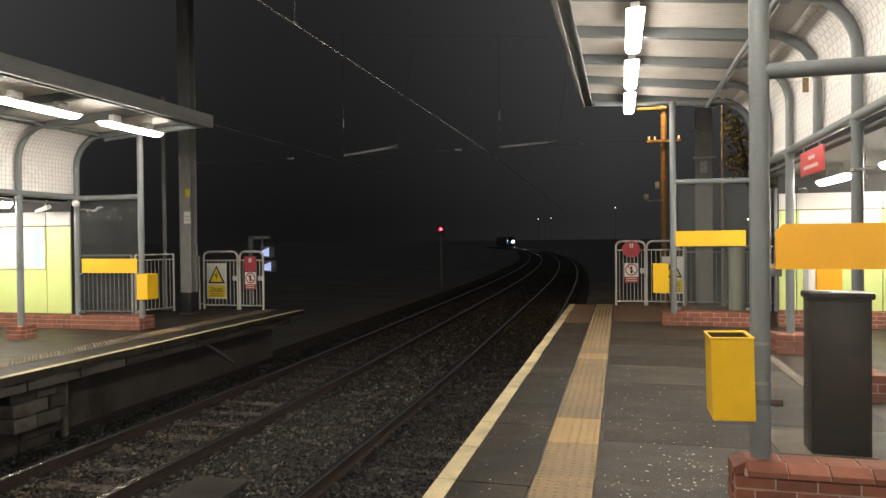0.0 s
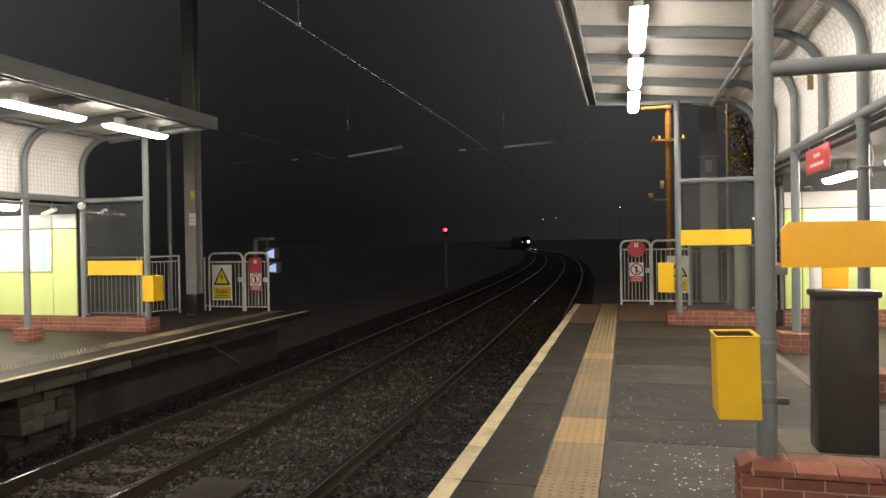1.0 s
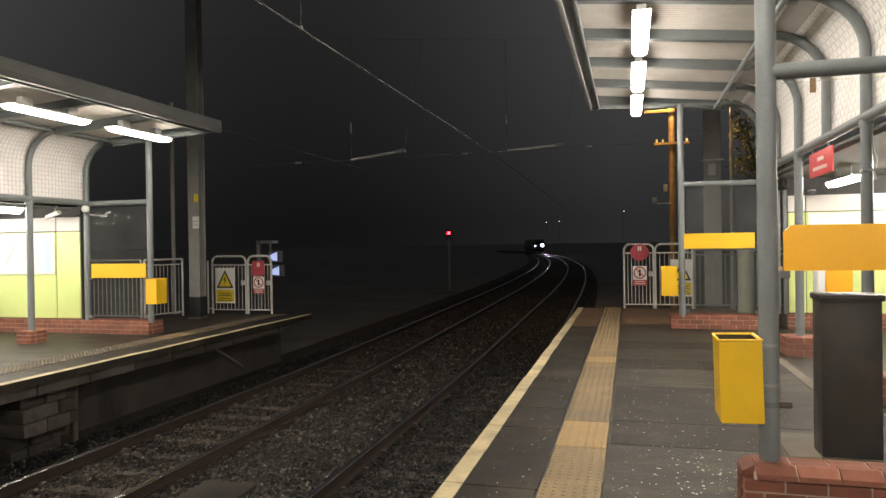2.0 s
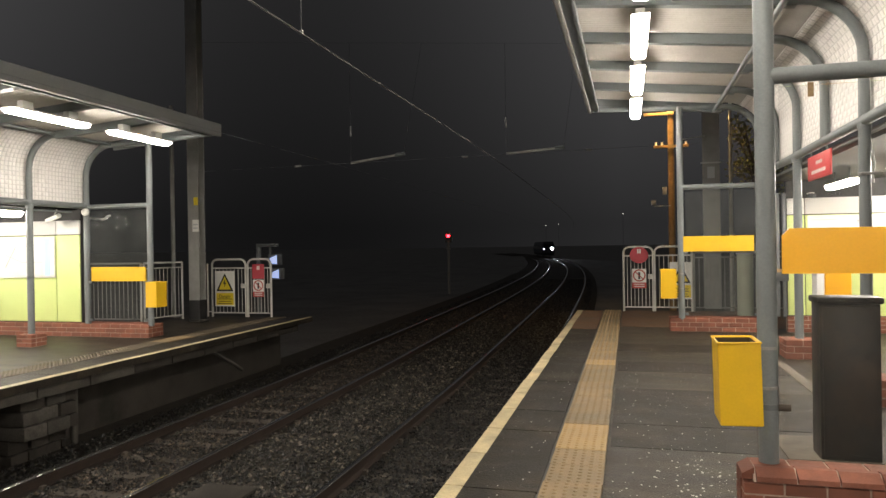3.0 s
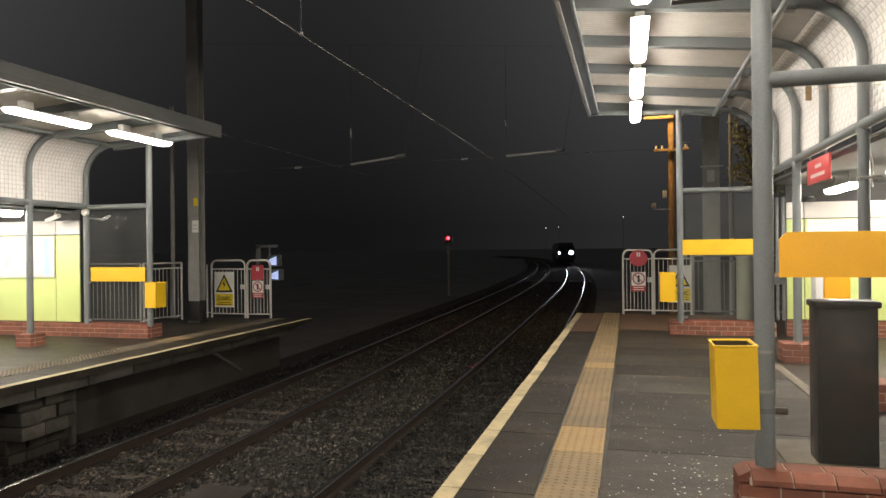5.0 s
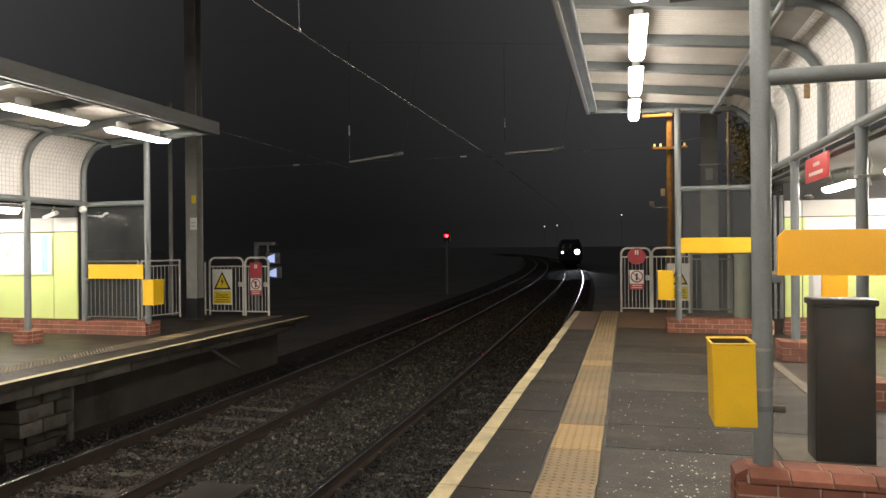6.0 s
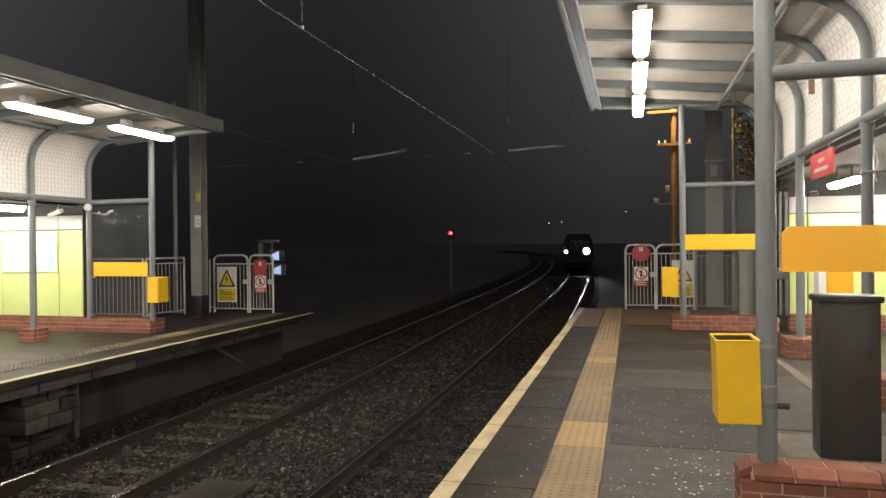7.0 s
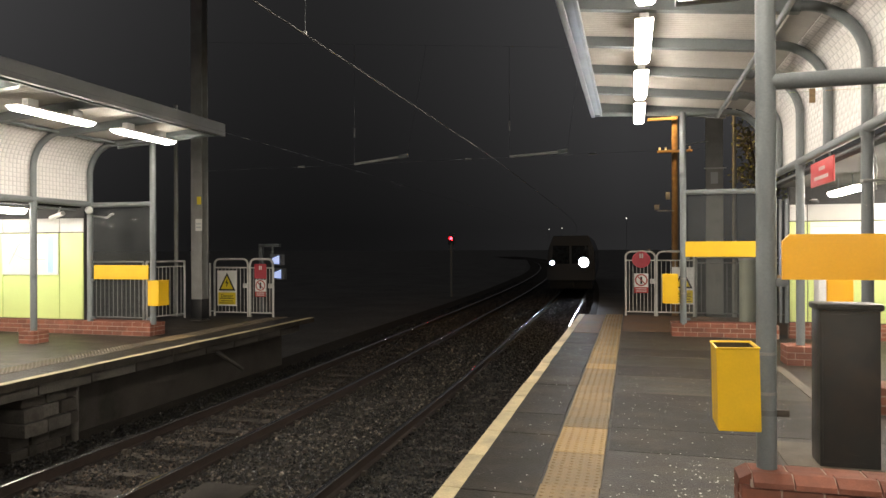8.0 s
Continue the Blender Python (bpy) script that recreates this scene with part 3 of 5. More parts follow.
def brick_plinth(label, x0, x1, y0, y1, h, faces="front left right", category="brick plinth", group="brick plinths", cant=0.0):
    """A low block of brick in courses with recessed mortar and a coping of bricks on the flat."""
    t = thing("brick_plinth", label, category, group)
    part("mortar_core", box(B(), x0 + 0.008, x1 - 0.008, y0 + 0.008, y1 - 0.008, 0, h - 0.006), MORTAR, t, smooth=False)
    n = max(2, round(h / 0.078))
    ch = h / n
    for c in range(n):
        z = (c + 0.5) * ch
        off = 0.1125 if c % 2 else 0
        def row(a, b, put):
            p = a - off
            while p < b - 0.02:
                lo, hi = max(a, p), min(b, p + 0.225)
                if hi - lo > 0.03:
                    put((lo + hi) / 2, hi - lo - 0.011)
                p += 0.225
        hz = ch - 0.011
        if "front" in faces:
            row(x0, x1, lambda m, s: brick_piece(t, m, y0 + 0.05 + random.uniform(-0.002, 0.002), z, s, 0.1, hz))
        if "left" in faces:
            row(y0 + 0.105, y1, lambda m, s: brick_piece(t, x0 + 0.05, m, z, 0.1, s, hz))
        if "right" in faces:
            row(y0 + 0.105, y1, lambda m, s: brick_piece(t, x1 - 0.05, m, z, 0.1, s, hz))
    if cant:
        part("cant_bed", prism(B(), [(y0 + 0.012, h), (y0 + 0.08, h + cant - 0.007), (y0 + 0.119, h + cant - 0.007), (y0 + 0.119, h)], "x", x0 + 0.06, x1 - 0.02), MORTAR, t, smooth=False)
        p = x0 + 0.07
        while p < x1 - 0.05:
            q = min(p + 0.225, x1)
            part("canted_brick", prism(B(), [(y0 - 0.004, h + 0.006), (y0 - 0.002, h + 0.036), (y0 + 0.075, h + cant), (y0 + 0.12, h + cant), (y0 + 0.12, h + 0.006)], "x", p + 0.005, q - 0.005), BRICK, t, smooth=False)
            p = q
        part("corner_brick", prism(B(), [(x0 - 0.002, h + 0.006), (x0, h + 0.036), (x0 + 0.068, h + cant), (x0 + 0.068, h + 0.006)], "y", y0 + 0.05, y1 - 0.02), BRICK, t, smooth=False)
        part("top_bed", box(B(), x0 + 0.07, x1 - 0.02, y0 + 0.122, y1 - 0.01, h, h + cant - 0.01), MORTAR, t, smooth=False)
        q = x0 + 0.075
        while q < x1 - 0.1:
            brick_piece(t, q + 0.1, y0 + 0.2, h + cant - 0.03, 0.2, 0.14, 0.055)
            q += 0.212
    part("cap", box(B(), x0 + 0.1, x1 - 0.1, y0 + 0.1, y1 - 0.006, h - 0.02, h - 0.002, 0.003), BRICK, t)
    return t


# ---- shelters ----
def shelter(side, edge, inner, z_top, z_tube, ribs, posts_inner, posts_front, post_r, y_near, label):
    """A station shelter: bent tube ribs, soffit, cladding, posts. side +1: its back is to the east."""
    t = thing("platform_shelter", label, "shelter", "platform shelters")
    r_bend = 0.61
    cx = inner - side * r_bend
    fall = 0.098
    lift = 0.1 if side > 0 else 0.03
    z_in = z_top - fall
    cz = z_in - r_bend
    y_lo, y_hi = min(ribs), max(ribs)
    arc = [(cx + side * r_bend * math.sin(a), cz + r_bend * math.cos(a)) for a in np.linspace(0, math.pi / 2, 13)]
    for y in ribs:
        pts = ([(edge + side * 0.06, y, z_top)] if y == y_hi else [(cx - side * 0.1, y, z_in + 0.008)]) + [(x, y, z) for x, z in arc] + [(inner, y, z_tube)]
        part("rib", sweep(B(), pts, 0.055), STEEL, t)
    for y in posts_inner:
        part("inner_post", rod(B(), (inner, y, 0.2), (inner, y, z_tube), 0.056, 18), STEEL, t)
        part("collar", rod(B(), (inner, y, z_tube - 0.09), (inner, y, z_tube - 0.03), 0.066, 18), STEEL, t)
    for front, y in posts_front:
        part("front_post", rod(B(), (front, y, 0.22), (front, y, z_top - 0.06), post_r, 24), STEEL, t)
        part("collar", rod(B(), (front, y, z_top - 0.95), (front, y, z_top - 0.94), post_r + 0.002, 24), STEEL, t)
    part("eaves_tube", rod(B(), (inner, y_lo - 0.2, z_tube), (inner, y_hi + 0.05, z_tube), 0.056, 16), STEEL, t)
    part("conduit", rod(B(), (inner + side * 0.07, y_lo, z_tube - 0.12), (inner + side * 0.07, y_hi - 0.3, z_tube - 0.12), 0.018, 8), STEEL_DK, t, "dark cable conduit")
    px, pz = (cx - 0.15, z_in - 0.07) if side > 0 else (cx, z_in)
    part("purlin", rod(B(), (px, y_lo, pz), (px, y_hi - 0.03, pz), 0.034, 12), STEEL, t)
    # fascia along the track and end beams
    a, b = sorted((edge, edge + side * 0.07))
    part("fascia", box(B(), a, b, y_lo - 0.05, y_hi + 0.08, z_top - 0.06, z_top + 0.14 + lift, 0.01), FASCIA, t, "grey painted fascia beam")
    a, b = sorted((edge + side * 0.07, edge + side * 0.21))
    part("edge_channel", box(B(), a, b, y_lo, y_hi + 0.03, z_top - 0.035, z_top + 0.02, 0.004), STEEL, t, "grey channel inside the fascia")
    part("edge_lip", box(B(), a + (0.1 if side > 0 else 0.0), b - (0.0 if side > 0 else 0.1), y_lo, y_hi, z_top - 0.06, z_top - 0.035, 0.003), STEEL_DK, t)
    def tilted(y0, y1, d0, d1):
        return prism(B(), [(edge + side * 0.07, z_top + lift + d0), (edge + side * 0.07, z_top + lift + d1), (cx, z_in - 0.05 + d1), (cx, z_in - 0.05 + d0)], "y", y0, y1)
    part("end_beam", tilted(y_hi + 0.03, y_hi + 0.09, -0.05, 0.12), STEEL, t, smooth=False)
    for y in ribs[1:]:
        part("roof_beam", tilted(y - 0.055, y + 0.055, -0.025, 0.1), STEEL, t, "flat grey roof beam", smooth=False)
    # soffit: ribbed sheet
    bm = B()
    w = 0.075
    n = int((y_hi - y_lo) / w)
    prev = None
    for i in range(n * 4 + 1):
        y = y_lo + i * w / 4
        d = 0.1 + (0.012 if (i // 2) % 2 else 0.0)
        row = [bm.verts.new((edge + side * 0.06, y, z_top + lift + d)), bm.verts.new((cx, y, z_in - 0.05 + d))]
        if prev:
            bm.faces.new((prev[0], prev[1], row[1], row[0]))
        prev = row
    part("soffit", bm, SOFFIT, t, "pale ribbed metal soffit", smooth=False)
    part("roof_sheet", tilted(y_lo - 0.02, y_hi + 0.02, 0.12, 0.14), STEEL_DK, t, smooth=False)
    # curved woven cladding outside the ribs, plain towards the crown
    ro = r_bend + 0.075
    length = ro * math.pi / 2 + (cz - z_tube) - 0.02
    start = 0.43
    plain = B()
    edge_rows = [[plain.verts.new((cx + side * (ro + d) * math.sin(a), y, cz + (ro + d) * math.cos(a))) for y in (y_lo, y_hi)] for d in (0, 0.012) for a in np.linspace(0, start, 9)]
    for k in list(range(8)) + list(range(9, 17)):
        plain.faces.new((edge_rows[k][0], edge_rows[k][1], edge_rows[k + 1][1], edge_rows[k + 1][0]))
    part("curved_panel", plain, CLAD_PLAIN, t, "plain grey curved roof panel")
    p, per = 0.078, 6
    ss = np.arange(ro * start, length, p / per)
    ys = np.concatenate([np.arange(y_lo, y_near, 0.4), np.arange(y_near, y_hi, p / per)])
    sg, yg = np.meshgrid(ss, ys, indexing="ij")
    ang = np.minimum(sg / ro, math.pi / 2)
    drop = np.maximum(0, sg - ro * math.pi / 2)
    pillow = np.minimum(1, 1.6 * np.abs(np.sin(math.pi * sg / p))) * np.minimum(1, 1.6 * np.abs(np.sin(math.pi * yg / p)))
    over = np.where((np.floor(sg / p) + np.floor(yg / p)) % 2 > 0, 1.0, 0.55)
    rr = ro - np.where(yg < y_near, 0.0, 0.011 * pillow * over)
    v = np.stack([cx + side * rr * np.sin(ang), yg, cz + rr * np.cos(ang) - drop], -1).reshape(-1, 3)
    ns, nl = len(ss) - 1, len(ys) - 1
    i, j = np.meshgrid(np.arange(ns), np.arange(nl), indexing="ij")
    k = (i * (nl + 1) + j).ravel()
    me = bpy.data.meshes.new("cladding")
    me.from_pydata(v.tolist(), [], np.stack([k, k + 1, k + nl + 2, k + nl + 1], -1).tolist())
    me.materials.append(CLADDING)
    me.materials.append(CLAD_SEAM)
    cell_s = np.floor(sg / p * per + 0.5)[:-1, :-1] % per
    cell_y = np.floor(yg / p * per + 0.5)[:-1, :-1] % per
    me.polygons.foreach_set("material_index", ((cell_s == 0) | (cell_y == 0)).ravel().astype(int).tolist())
    me.polygons.foreach_set("use_smooth", [True] * len(me.polygons))
    clad = new("cladding", me)
    clad.parent = t
    tagged(clad, "curved white woven cladding sheet with grey seams")
    return t


def end_frame(parent, x0, x1, y, z_bar, band_x0, band_x1, band_z0, band_z1, z_low, chamfer=0):
    part("cross_bar", rod(B(), (x0, y, z_bar), (x1, y, z_bar), 0.05, 16), STEEL, parent)
    pane = part("pane", box(B(), x0 + 0.08, x1 - 0.06, y - 0.004, y + 0.004, z_low, z_bar - 0.07), GLASS_CLEAN if chamfer else GLASS, parent, "scratched clear glazing pane", smooth=False)
    pane.visible_shadow = False
    o = [(band_x0, band_z0), (band_x1, band_z0), (band_x1, band_z1), (band_x0 + chamfer, band_z1), (band_x0, band_z1 - chamfer)]
    bm = prism(B(), o if chamfer else [o[0], o[1], o[2], (band_x0, band_z1)], "y", y - 0.045, y - 0.02)
    part("yellow_band", bm, ORANGE if chamfer else YELLOW, parent, "plain yellow warning panel", smooth=False)
    for z in (band_z0 - 0.02,) if chamfer else (band_z0 - 0.02, z_low + 0.02):
        for x in (x0 + 0.07, x1 - 0.07):
            part("clip", box(B(), x - 0.05, x + 0.05, y - 0.03, y + 0.03, z - 0.025, z + 0.025, 0.004), STEEL_DK, parent)


def strip_light(x, y0, y1, z, label="lit white fluorescent strip light under the canopy", w=0.21, lit=None, deep=0.1, hood=0.004):
    t = thing("strip_light", label, "strip light", "strip lights")
    part("housing", box(B(), x - w / 2 - hood * 0.4, x + w / 2 + hood * 0.4, y0 + 0.03, y1 - 0.03, z + deep, z + deep + 0.02, 0.004), WHITE, t)
    bm = B()
    rings = []
    for dz, dw, dy in ((deep, 0.0, 0.0), (deep * 0.5, 0.01, 0.012), (0.0, 0.036, 0.045)):
        rings.append([bm.verts.new(q) for q in ((x - w / 2 + dw, y0 + dy, z + dz), (x + w / 2 - dw, y0 + dy, z + dz), (x + w / 2 - dw, y1 - dy, z + dz), (x - w / 2 + dw, y1 - dy, z + dz))])
    for p, q in zip(rings, rings[1:]):
        for k in range(4):
            bm.faces.new((p[k], q[k], q[(k + 1) % 4], p[(k + 1) % 4]))
    bm.faces.new(rings[-1][::-1])
    bmesh.ops.recalc_face_normals(bm, faces=bm.faces[:])
    part("diffuser", bm, lit or TUBE, t, "glowing white diffuser", smooth=False)
    for y in (y0 + 0.3, y1 - 0.3):
        if z > 3:
            part("hanger", box(B(), x - 0.05, x + 0.05, y - 0.09, y + 0.09, z + deep + 0.02, z + 0.2, 0.006), WHITE, t, "white mounting block")
        else:
            part("hanger", rod(B(), (x, y, z + deep), (x, y, z + 0.26), 0.012, 8), STEEL, t)
    return t


RIBS_R = [13.37 - 1.44 * k for k in range(15)]
RIBS_L = [11.05 - 1.33 * k for k in range(13)]


def build_shelters():
    right = shelter(1, -0.66, 2.36, 4.2, 2.83, RIBS_R, RIBS_R[0::2], [(1.0, 13.35), (0.876, 4.41), (0.876, -4.53)], 0.058, 3.0,
                    "grey-blue tubular steel platform shelter with curved white cladding")
    end_frame(right, 1.0, 2.36, 13.35, 2.655, 1.03, 2.24, 1.47, 1.75, 0.3)
    end_frame(right, 0.876, 2.36, 4.41, 2.64, 0.958, 2.27, 1.437, 1.71, 0.27, chamfer=0.042)
    left = shelter(-1, -7.15, -10.09, 3.78, 2.52, RIBS_L, RIBS_L[:2] + RIBS_L[3::2], [(-8.66, 11.05), (-8.66, 2.9), (-8.66, -5.25)], 0.056, 3.6,
                   "grey-blue tubular steel platform shelter with curved white cladding")
    end_frame(left, -10.09, -8.66, 11.05, 2.5, -9.96, -8.74, 1.07, 1.34, 0.3)
    # lights under both canopies
    y = 13.4
    while y > -6:
        strip_light(0.22, y - 1.64, y, 3.965, w=0.185, deep=0.065)
        y -= 2.2
    y = 10.73
    while y > -3.5:
        # wider housing added here to keep light off the west soffit
        strip_light(-7.97, y - 1.47, y - 0.06, 3.53, w=0.19, deep=0.055, hood=0.16)
        y -= 1.95
    # plinths under the posts
    brick_plinth("red brick plinth under a shelter post", 0.7, 2.75, 4.215, 4.5, 0.213, "front left", cant=0.075)
    for x, y in ((0.876, -4.53), (-8.66, 2.9), (-8.66, -5.25)):
        brick_plinth("small red brick base under a shelter post", x - 0.22, x + 0.22, y - 0.22, y + 0.22, 0.25)
    brick_plinth("low red brick wall under the shelter end glazing", 0.79, 2.62, 13.3, 13.75, 0.25, "front left")
    for y in RIBS_R[2::2]:
        brick_plinth("small red brick base under a shelter post", 2.14, 2.58, y - 0.2, y + 0.22, 0.27)
    brick_plinth("low red brick wall under the shelter end glazing", -12.9, -8.66, 10.97, 11.4, 0.255, "front right")
    for y in RIBS_L[1:2] + RIBS_L[3::2]:
        brick_plinth("small red brick base under a shelter post", -10.26, -9.93, y - 0.16, y + 0.18, 0.22)


# ---- panelled end walls and low ceilings behind the shelters ----
def panel_wall(name, x0, x1, y, z0, zb, zt, joints, side, label):
    w = solid(name, box(B(), x0, x1, y + 0.03, y + 0.15, 0, zt + 0.5), JOINT, label, "wall", kind="structure", smooth=False)
    xs = sorted([x0] + joints + [x1])
    for a, b in zip(xs, xs[1:]):
        part("panel", box(B(), a + 0.008, b - 0.008, y, y + 0.03, z0, zb - 0.008, 0.004), LIME, w, "lime green laminate panel")
        part("panel", box(B(), a + 0.008, b - 0.008, y, y + 0.03, zb + 0.008, zt, 0.004), WHITE, w, "white laminate panel")
    return w


def build_rooms():
    panel_wall("wall_east", 2.82, 8.9, 13.5, 0.3, 2.105, 2.4, [3.12, 4.5, 5.8, 7.1], 1, "lime green and white panelled wall on red brick")
    brick_plinth("red brick base course under the panelled wall", 2.8, 6.0, 13.42, 13.6, 0.29, "front")
    panel_wall("wall_west", -15.9, -10.32, 11.12, 0.27, 1.98, 2.26, [-10.89, -12.3, -13.7], -1, "lime green and white panelled wall on red brick")
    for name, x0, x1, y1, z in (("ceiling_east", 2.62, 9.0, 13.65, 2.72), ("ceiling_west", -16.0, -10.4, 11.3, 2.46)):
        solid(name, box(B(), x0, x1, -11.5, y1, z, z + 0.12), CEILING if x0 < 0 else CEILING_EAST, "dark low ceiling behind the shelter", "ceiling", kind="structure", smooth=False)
    for name, x0, x1 in (("wall_far_east", 8.85, 9.0), ("wall_far_west", -16.0, -15.9)):
        solid(name, box(B(), x0, x1, -11.5, 13.5 if x0 > 0 else 11.1, 0, 2.6), WHITE, "plain pale back wall of the platform", "wall", kind="structure", smooth=False)
    # lights under the low ceilings; outer rows and negative y are unseen added fill
    for y in (11.0, 8.2, -3.5, -6.3, -9.1):
        strip_light(3.2, y - 0.15, y + 1.2, 2.44, "lit white fluorescent strip light in real and added fill rows under a low ceiling", 0.16, TUBE_LOW, 0.07)
        strip_light(5.2, y + 0.6, y + 2.15, 2.5, "lit white fluorescent strip light in real and added fill rows under a low ceiling", 0.18, TUBE_LOW)
    for y in (8.2, 5.4, 2.6):
        strip_light(-10.8, y + 0.45, y + 2.0, 2.3, "lit white fluorescent strip light in real and added fill rows under a low ceiling", 0.18, TUBE_WEST)
        strip_light(-13.0, y + 0.8, y + 2.3, 2.25, "lit white fluorescent strip light in real and added fill rows under a low ceiling", 0.18, TUBE_WEST)
    # white poster with a line map
    t = thing("wall_map", "large white network map poster with blue margin", "poster")
    part("board", box(B(), -12.28, -10.9, 11.085, 11.115, 1.14, 1.96, 0.004), WHITE, t)
    part("margin", box(B(), -11.14, -11.0, 11.079, 11.084, 1.18, 1.92), POSTER_BLUE, t, "pale blue margin", smooth=False)
    for a, b in (((-12.1, 1.6), (-11.7, 1.45)), ((-11.7, 1.45), (-11.2, 1.45)), ((-12.1, 1.35), (-11.85, 1.75)), ((-11.85, 1.75), (-11.3, 1.8))):
        part("route_line", rod(B(), (a[0], 11.083, a[1]), (b[0], 11.083, b[1]), 0.006, 6), POSTER_GREY, t)
    # white notice board on the panels
    t = thing("notice_board", "large white notice board with faint grey lines", "notice board")
    part("board", box(B(), 3.16, 4.44, 13.47, 13.498, 1.22, 2.085, 0.004), WHITE, t)
    for z, x0, x1 in ((2.0, 3.2, 3.62), (1.93, 3.72, 4.3), (1.82, 3.2, 3.7), (1.72, 3.3, 4.2)):
        part("printed_line", box(B(), x0, x1, 13.466, 13.47, z, z + 0.008), POSTER_GREY, t, smooth=False)
    for x in (3.94, 4.2):
        part("printed_mark", box(B(), x, x + 0.035, 13.466, 13.47, 1.96, 1.985), POSTER_GREY, t, smooth=False)
    # slim mullions between the shelter end and the panelled wall
    t = thing("mullion_frame", "slim grey steel mullions closing the gap beside the panels", "frame")
    for x, w in ((2.58, 0.02), (2.66, 0.025), (2.765, 0.03)):
        part("mullion", box(B(), x - w, x + w, 13.42, 13.48, 0.28, 2.5, 0.004), STEEL if x < 2.6 else STEEL_DK, t)
    part("clamp", box(B(), 2.6, 2.82, 13.38, 13.42, 1.06, 1.14, 0.004), TIMBER, t, "rusty clamp")
    # amber machine with a navy label strip
    t = thing("amber_pillar", "amber yellow free-standing machine with navy labels", "ticket machine")
    part("body", box(B(), 2.868, 3.226, 11.2, 11.55, 0, 1.72, 0.02), ORANGE, t)
    part("foot", box(B(), 2.84, 3.22, 11.18, 11.57, 0, 0.08, 0.008), STEEL_DK, t)
    for z in (1.2, 1.4):
        part("label", box(B(), 2.79, 2.858, 11.19, 11.2, z, z + 0.16), NAVY, t, "navy label", smooth=False)
    part("side_box", box(B(), 2.76, 2.86, 11.2, 11.5, 0.2, 1.6, 0.006), WHITE, t)
    # red hanging sign
    t = thing("hanging_sign", "red rectangular sign with two white lines of lettering", "sign")
    part("board", box(B(), 2.385, 2.41, 8.95, 10.0, 2.42, 2.73, 0.006), RED, t)
    for z, a, b in ((2.625, 9.3, 9.62), (2.515, 9.15, 9.78)):
        k = a
        while k < b - 0.03:
            part("lettering_bar", box(B(), 2.381, 2.385, k, k + 0.05, z - 0.022, z + 0.022), SIGN_WHITE, t, smooth=False)
            k += 0.075
    for y in (9.1, 9.85):
        part("bracket", rod(B(), (2.4, y, 2.71), (2.38, y, 2.81), 0.012, 8), STEEL, t)


# ---- loose things on the platforms ----
def litter_bin(x, y, z, w, d, h, label, post):
    t = thing("litter_bin", label, "litter bin", "yellow bins", at=(x, y, z))
    bm = B()
    th = 0.012
    o = [(-w / 2, -d / 2), (w / 2, -d / 2), (w / 2, d / 2), (-w / 2, d / 2)]
    i = [(a * (1 - 2 * th / w), b * (1 - 2 * th / d)) for a, b in o]
    lo = [bm.verts.new((*p, 0)) for p in o]
    hi = [bm.verts.new((*p, h)) for p in o]
    ih = [bm.verts.new((*p, h)) for p in i]
    il = [bm.verts.new((*p, 0.03)) for p in i]
    for k in range(4):
        n = (k + 1) % 4
        bm.faces.new((lo[k], lo[n], hi[n], hi[k]))
        bm.faces.new((hi[k], hi[n], ih[n], ih[k]))
        bm.faces.new((ih[k], ih[n], il[n], il[k]))
    bm.faces.new(lo[::-1])
    bm.faces.new(il)
    bmesh.ops.bevel(bm, geom=[e for e in bm.edges if len(e.link_faces) == 2], offset=0.004, segments=2, affect="EDGES")
    part("shell", bm, YELLOW, t)
    bm = B()
    for a, b in zip(o, o[1:] + o[:1]):
        rod(bm, (*a, h), (*b, h), 0.006, 8)
    part("rim", bm, YELLOW, t, "rolled yellow rim")
    # added dark sleeve that stands for shade inside the bin
    bm = box(B(), -w / 2 + 0.016, w / 2 - 0.016, -d / 2 + 0.016, d / 2 - 0.016, 0.035, h - 0.004)
    bmesh.ops.delete(bm, geom=[f for f in bm.faces if f.normal.z > 0.9], context="FACES")
    part("inner_shade", bm, YELLOW_IN, t, "dark sleeve for the shaded inside", smooth=False)
    for k in (h * 0.33, h * 0.84):
        part("strap", rod(B(), (post[0], post[1], k - 0.009), (post[0], post[1], k + 0.009), 0.063, 20), MAST, t, "dull steel strap")
    return t


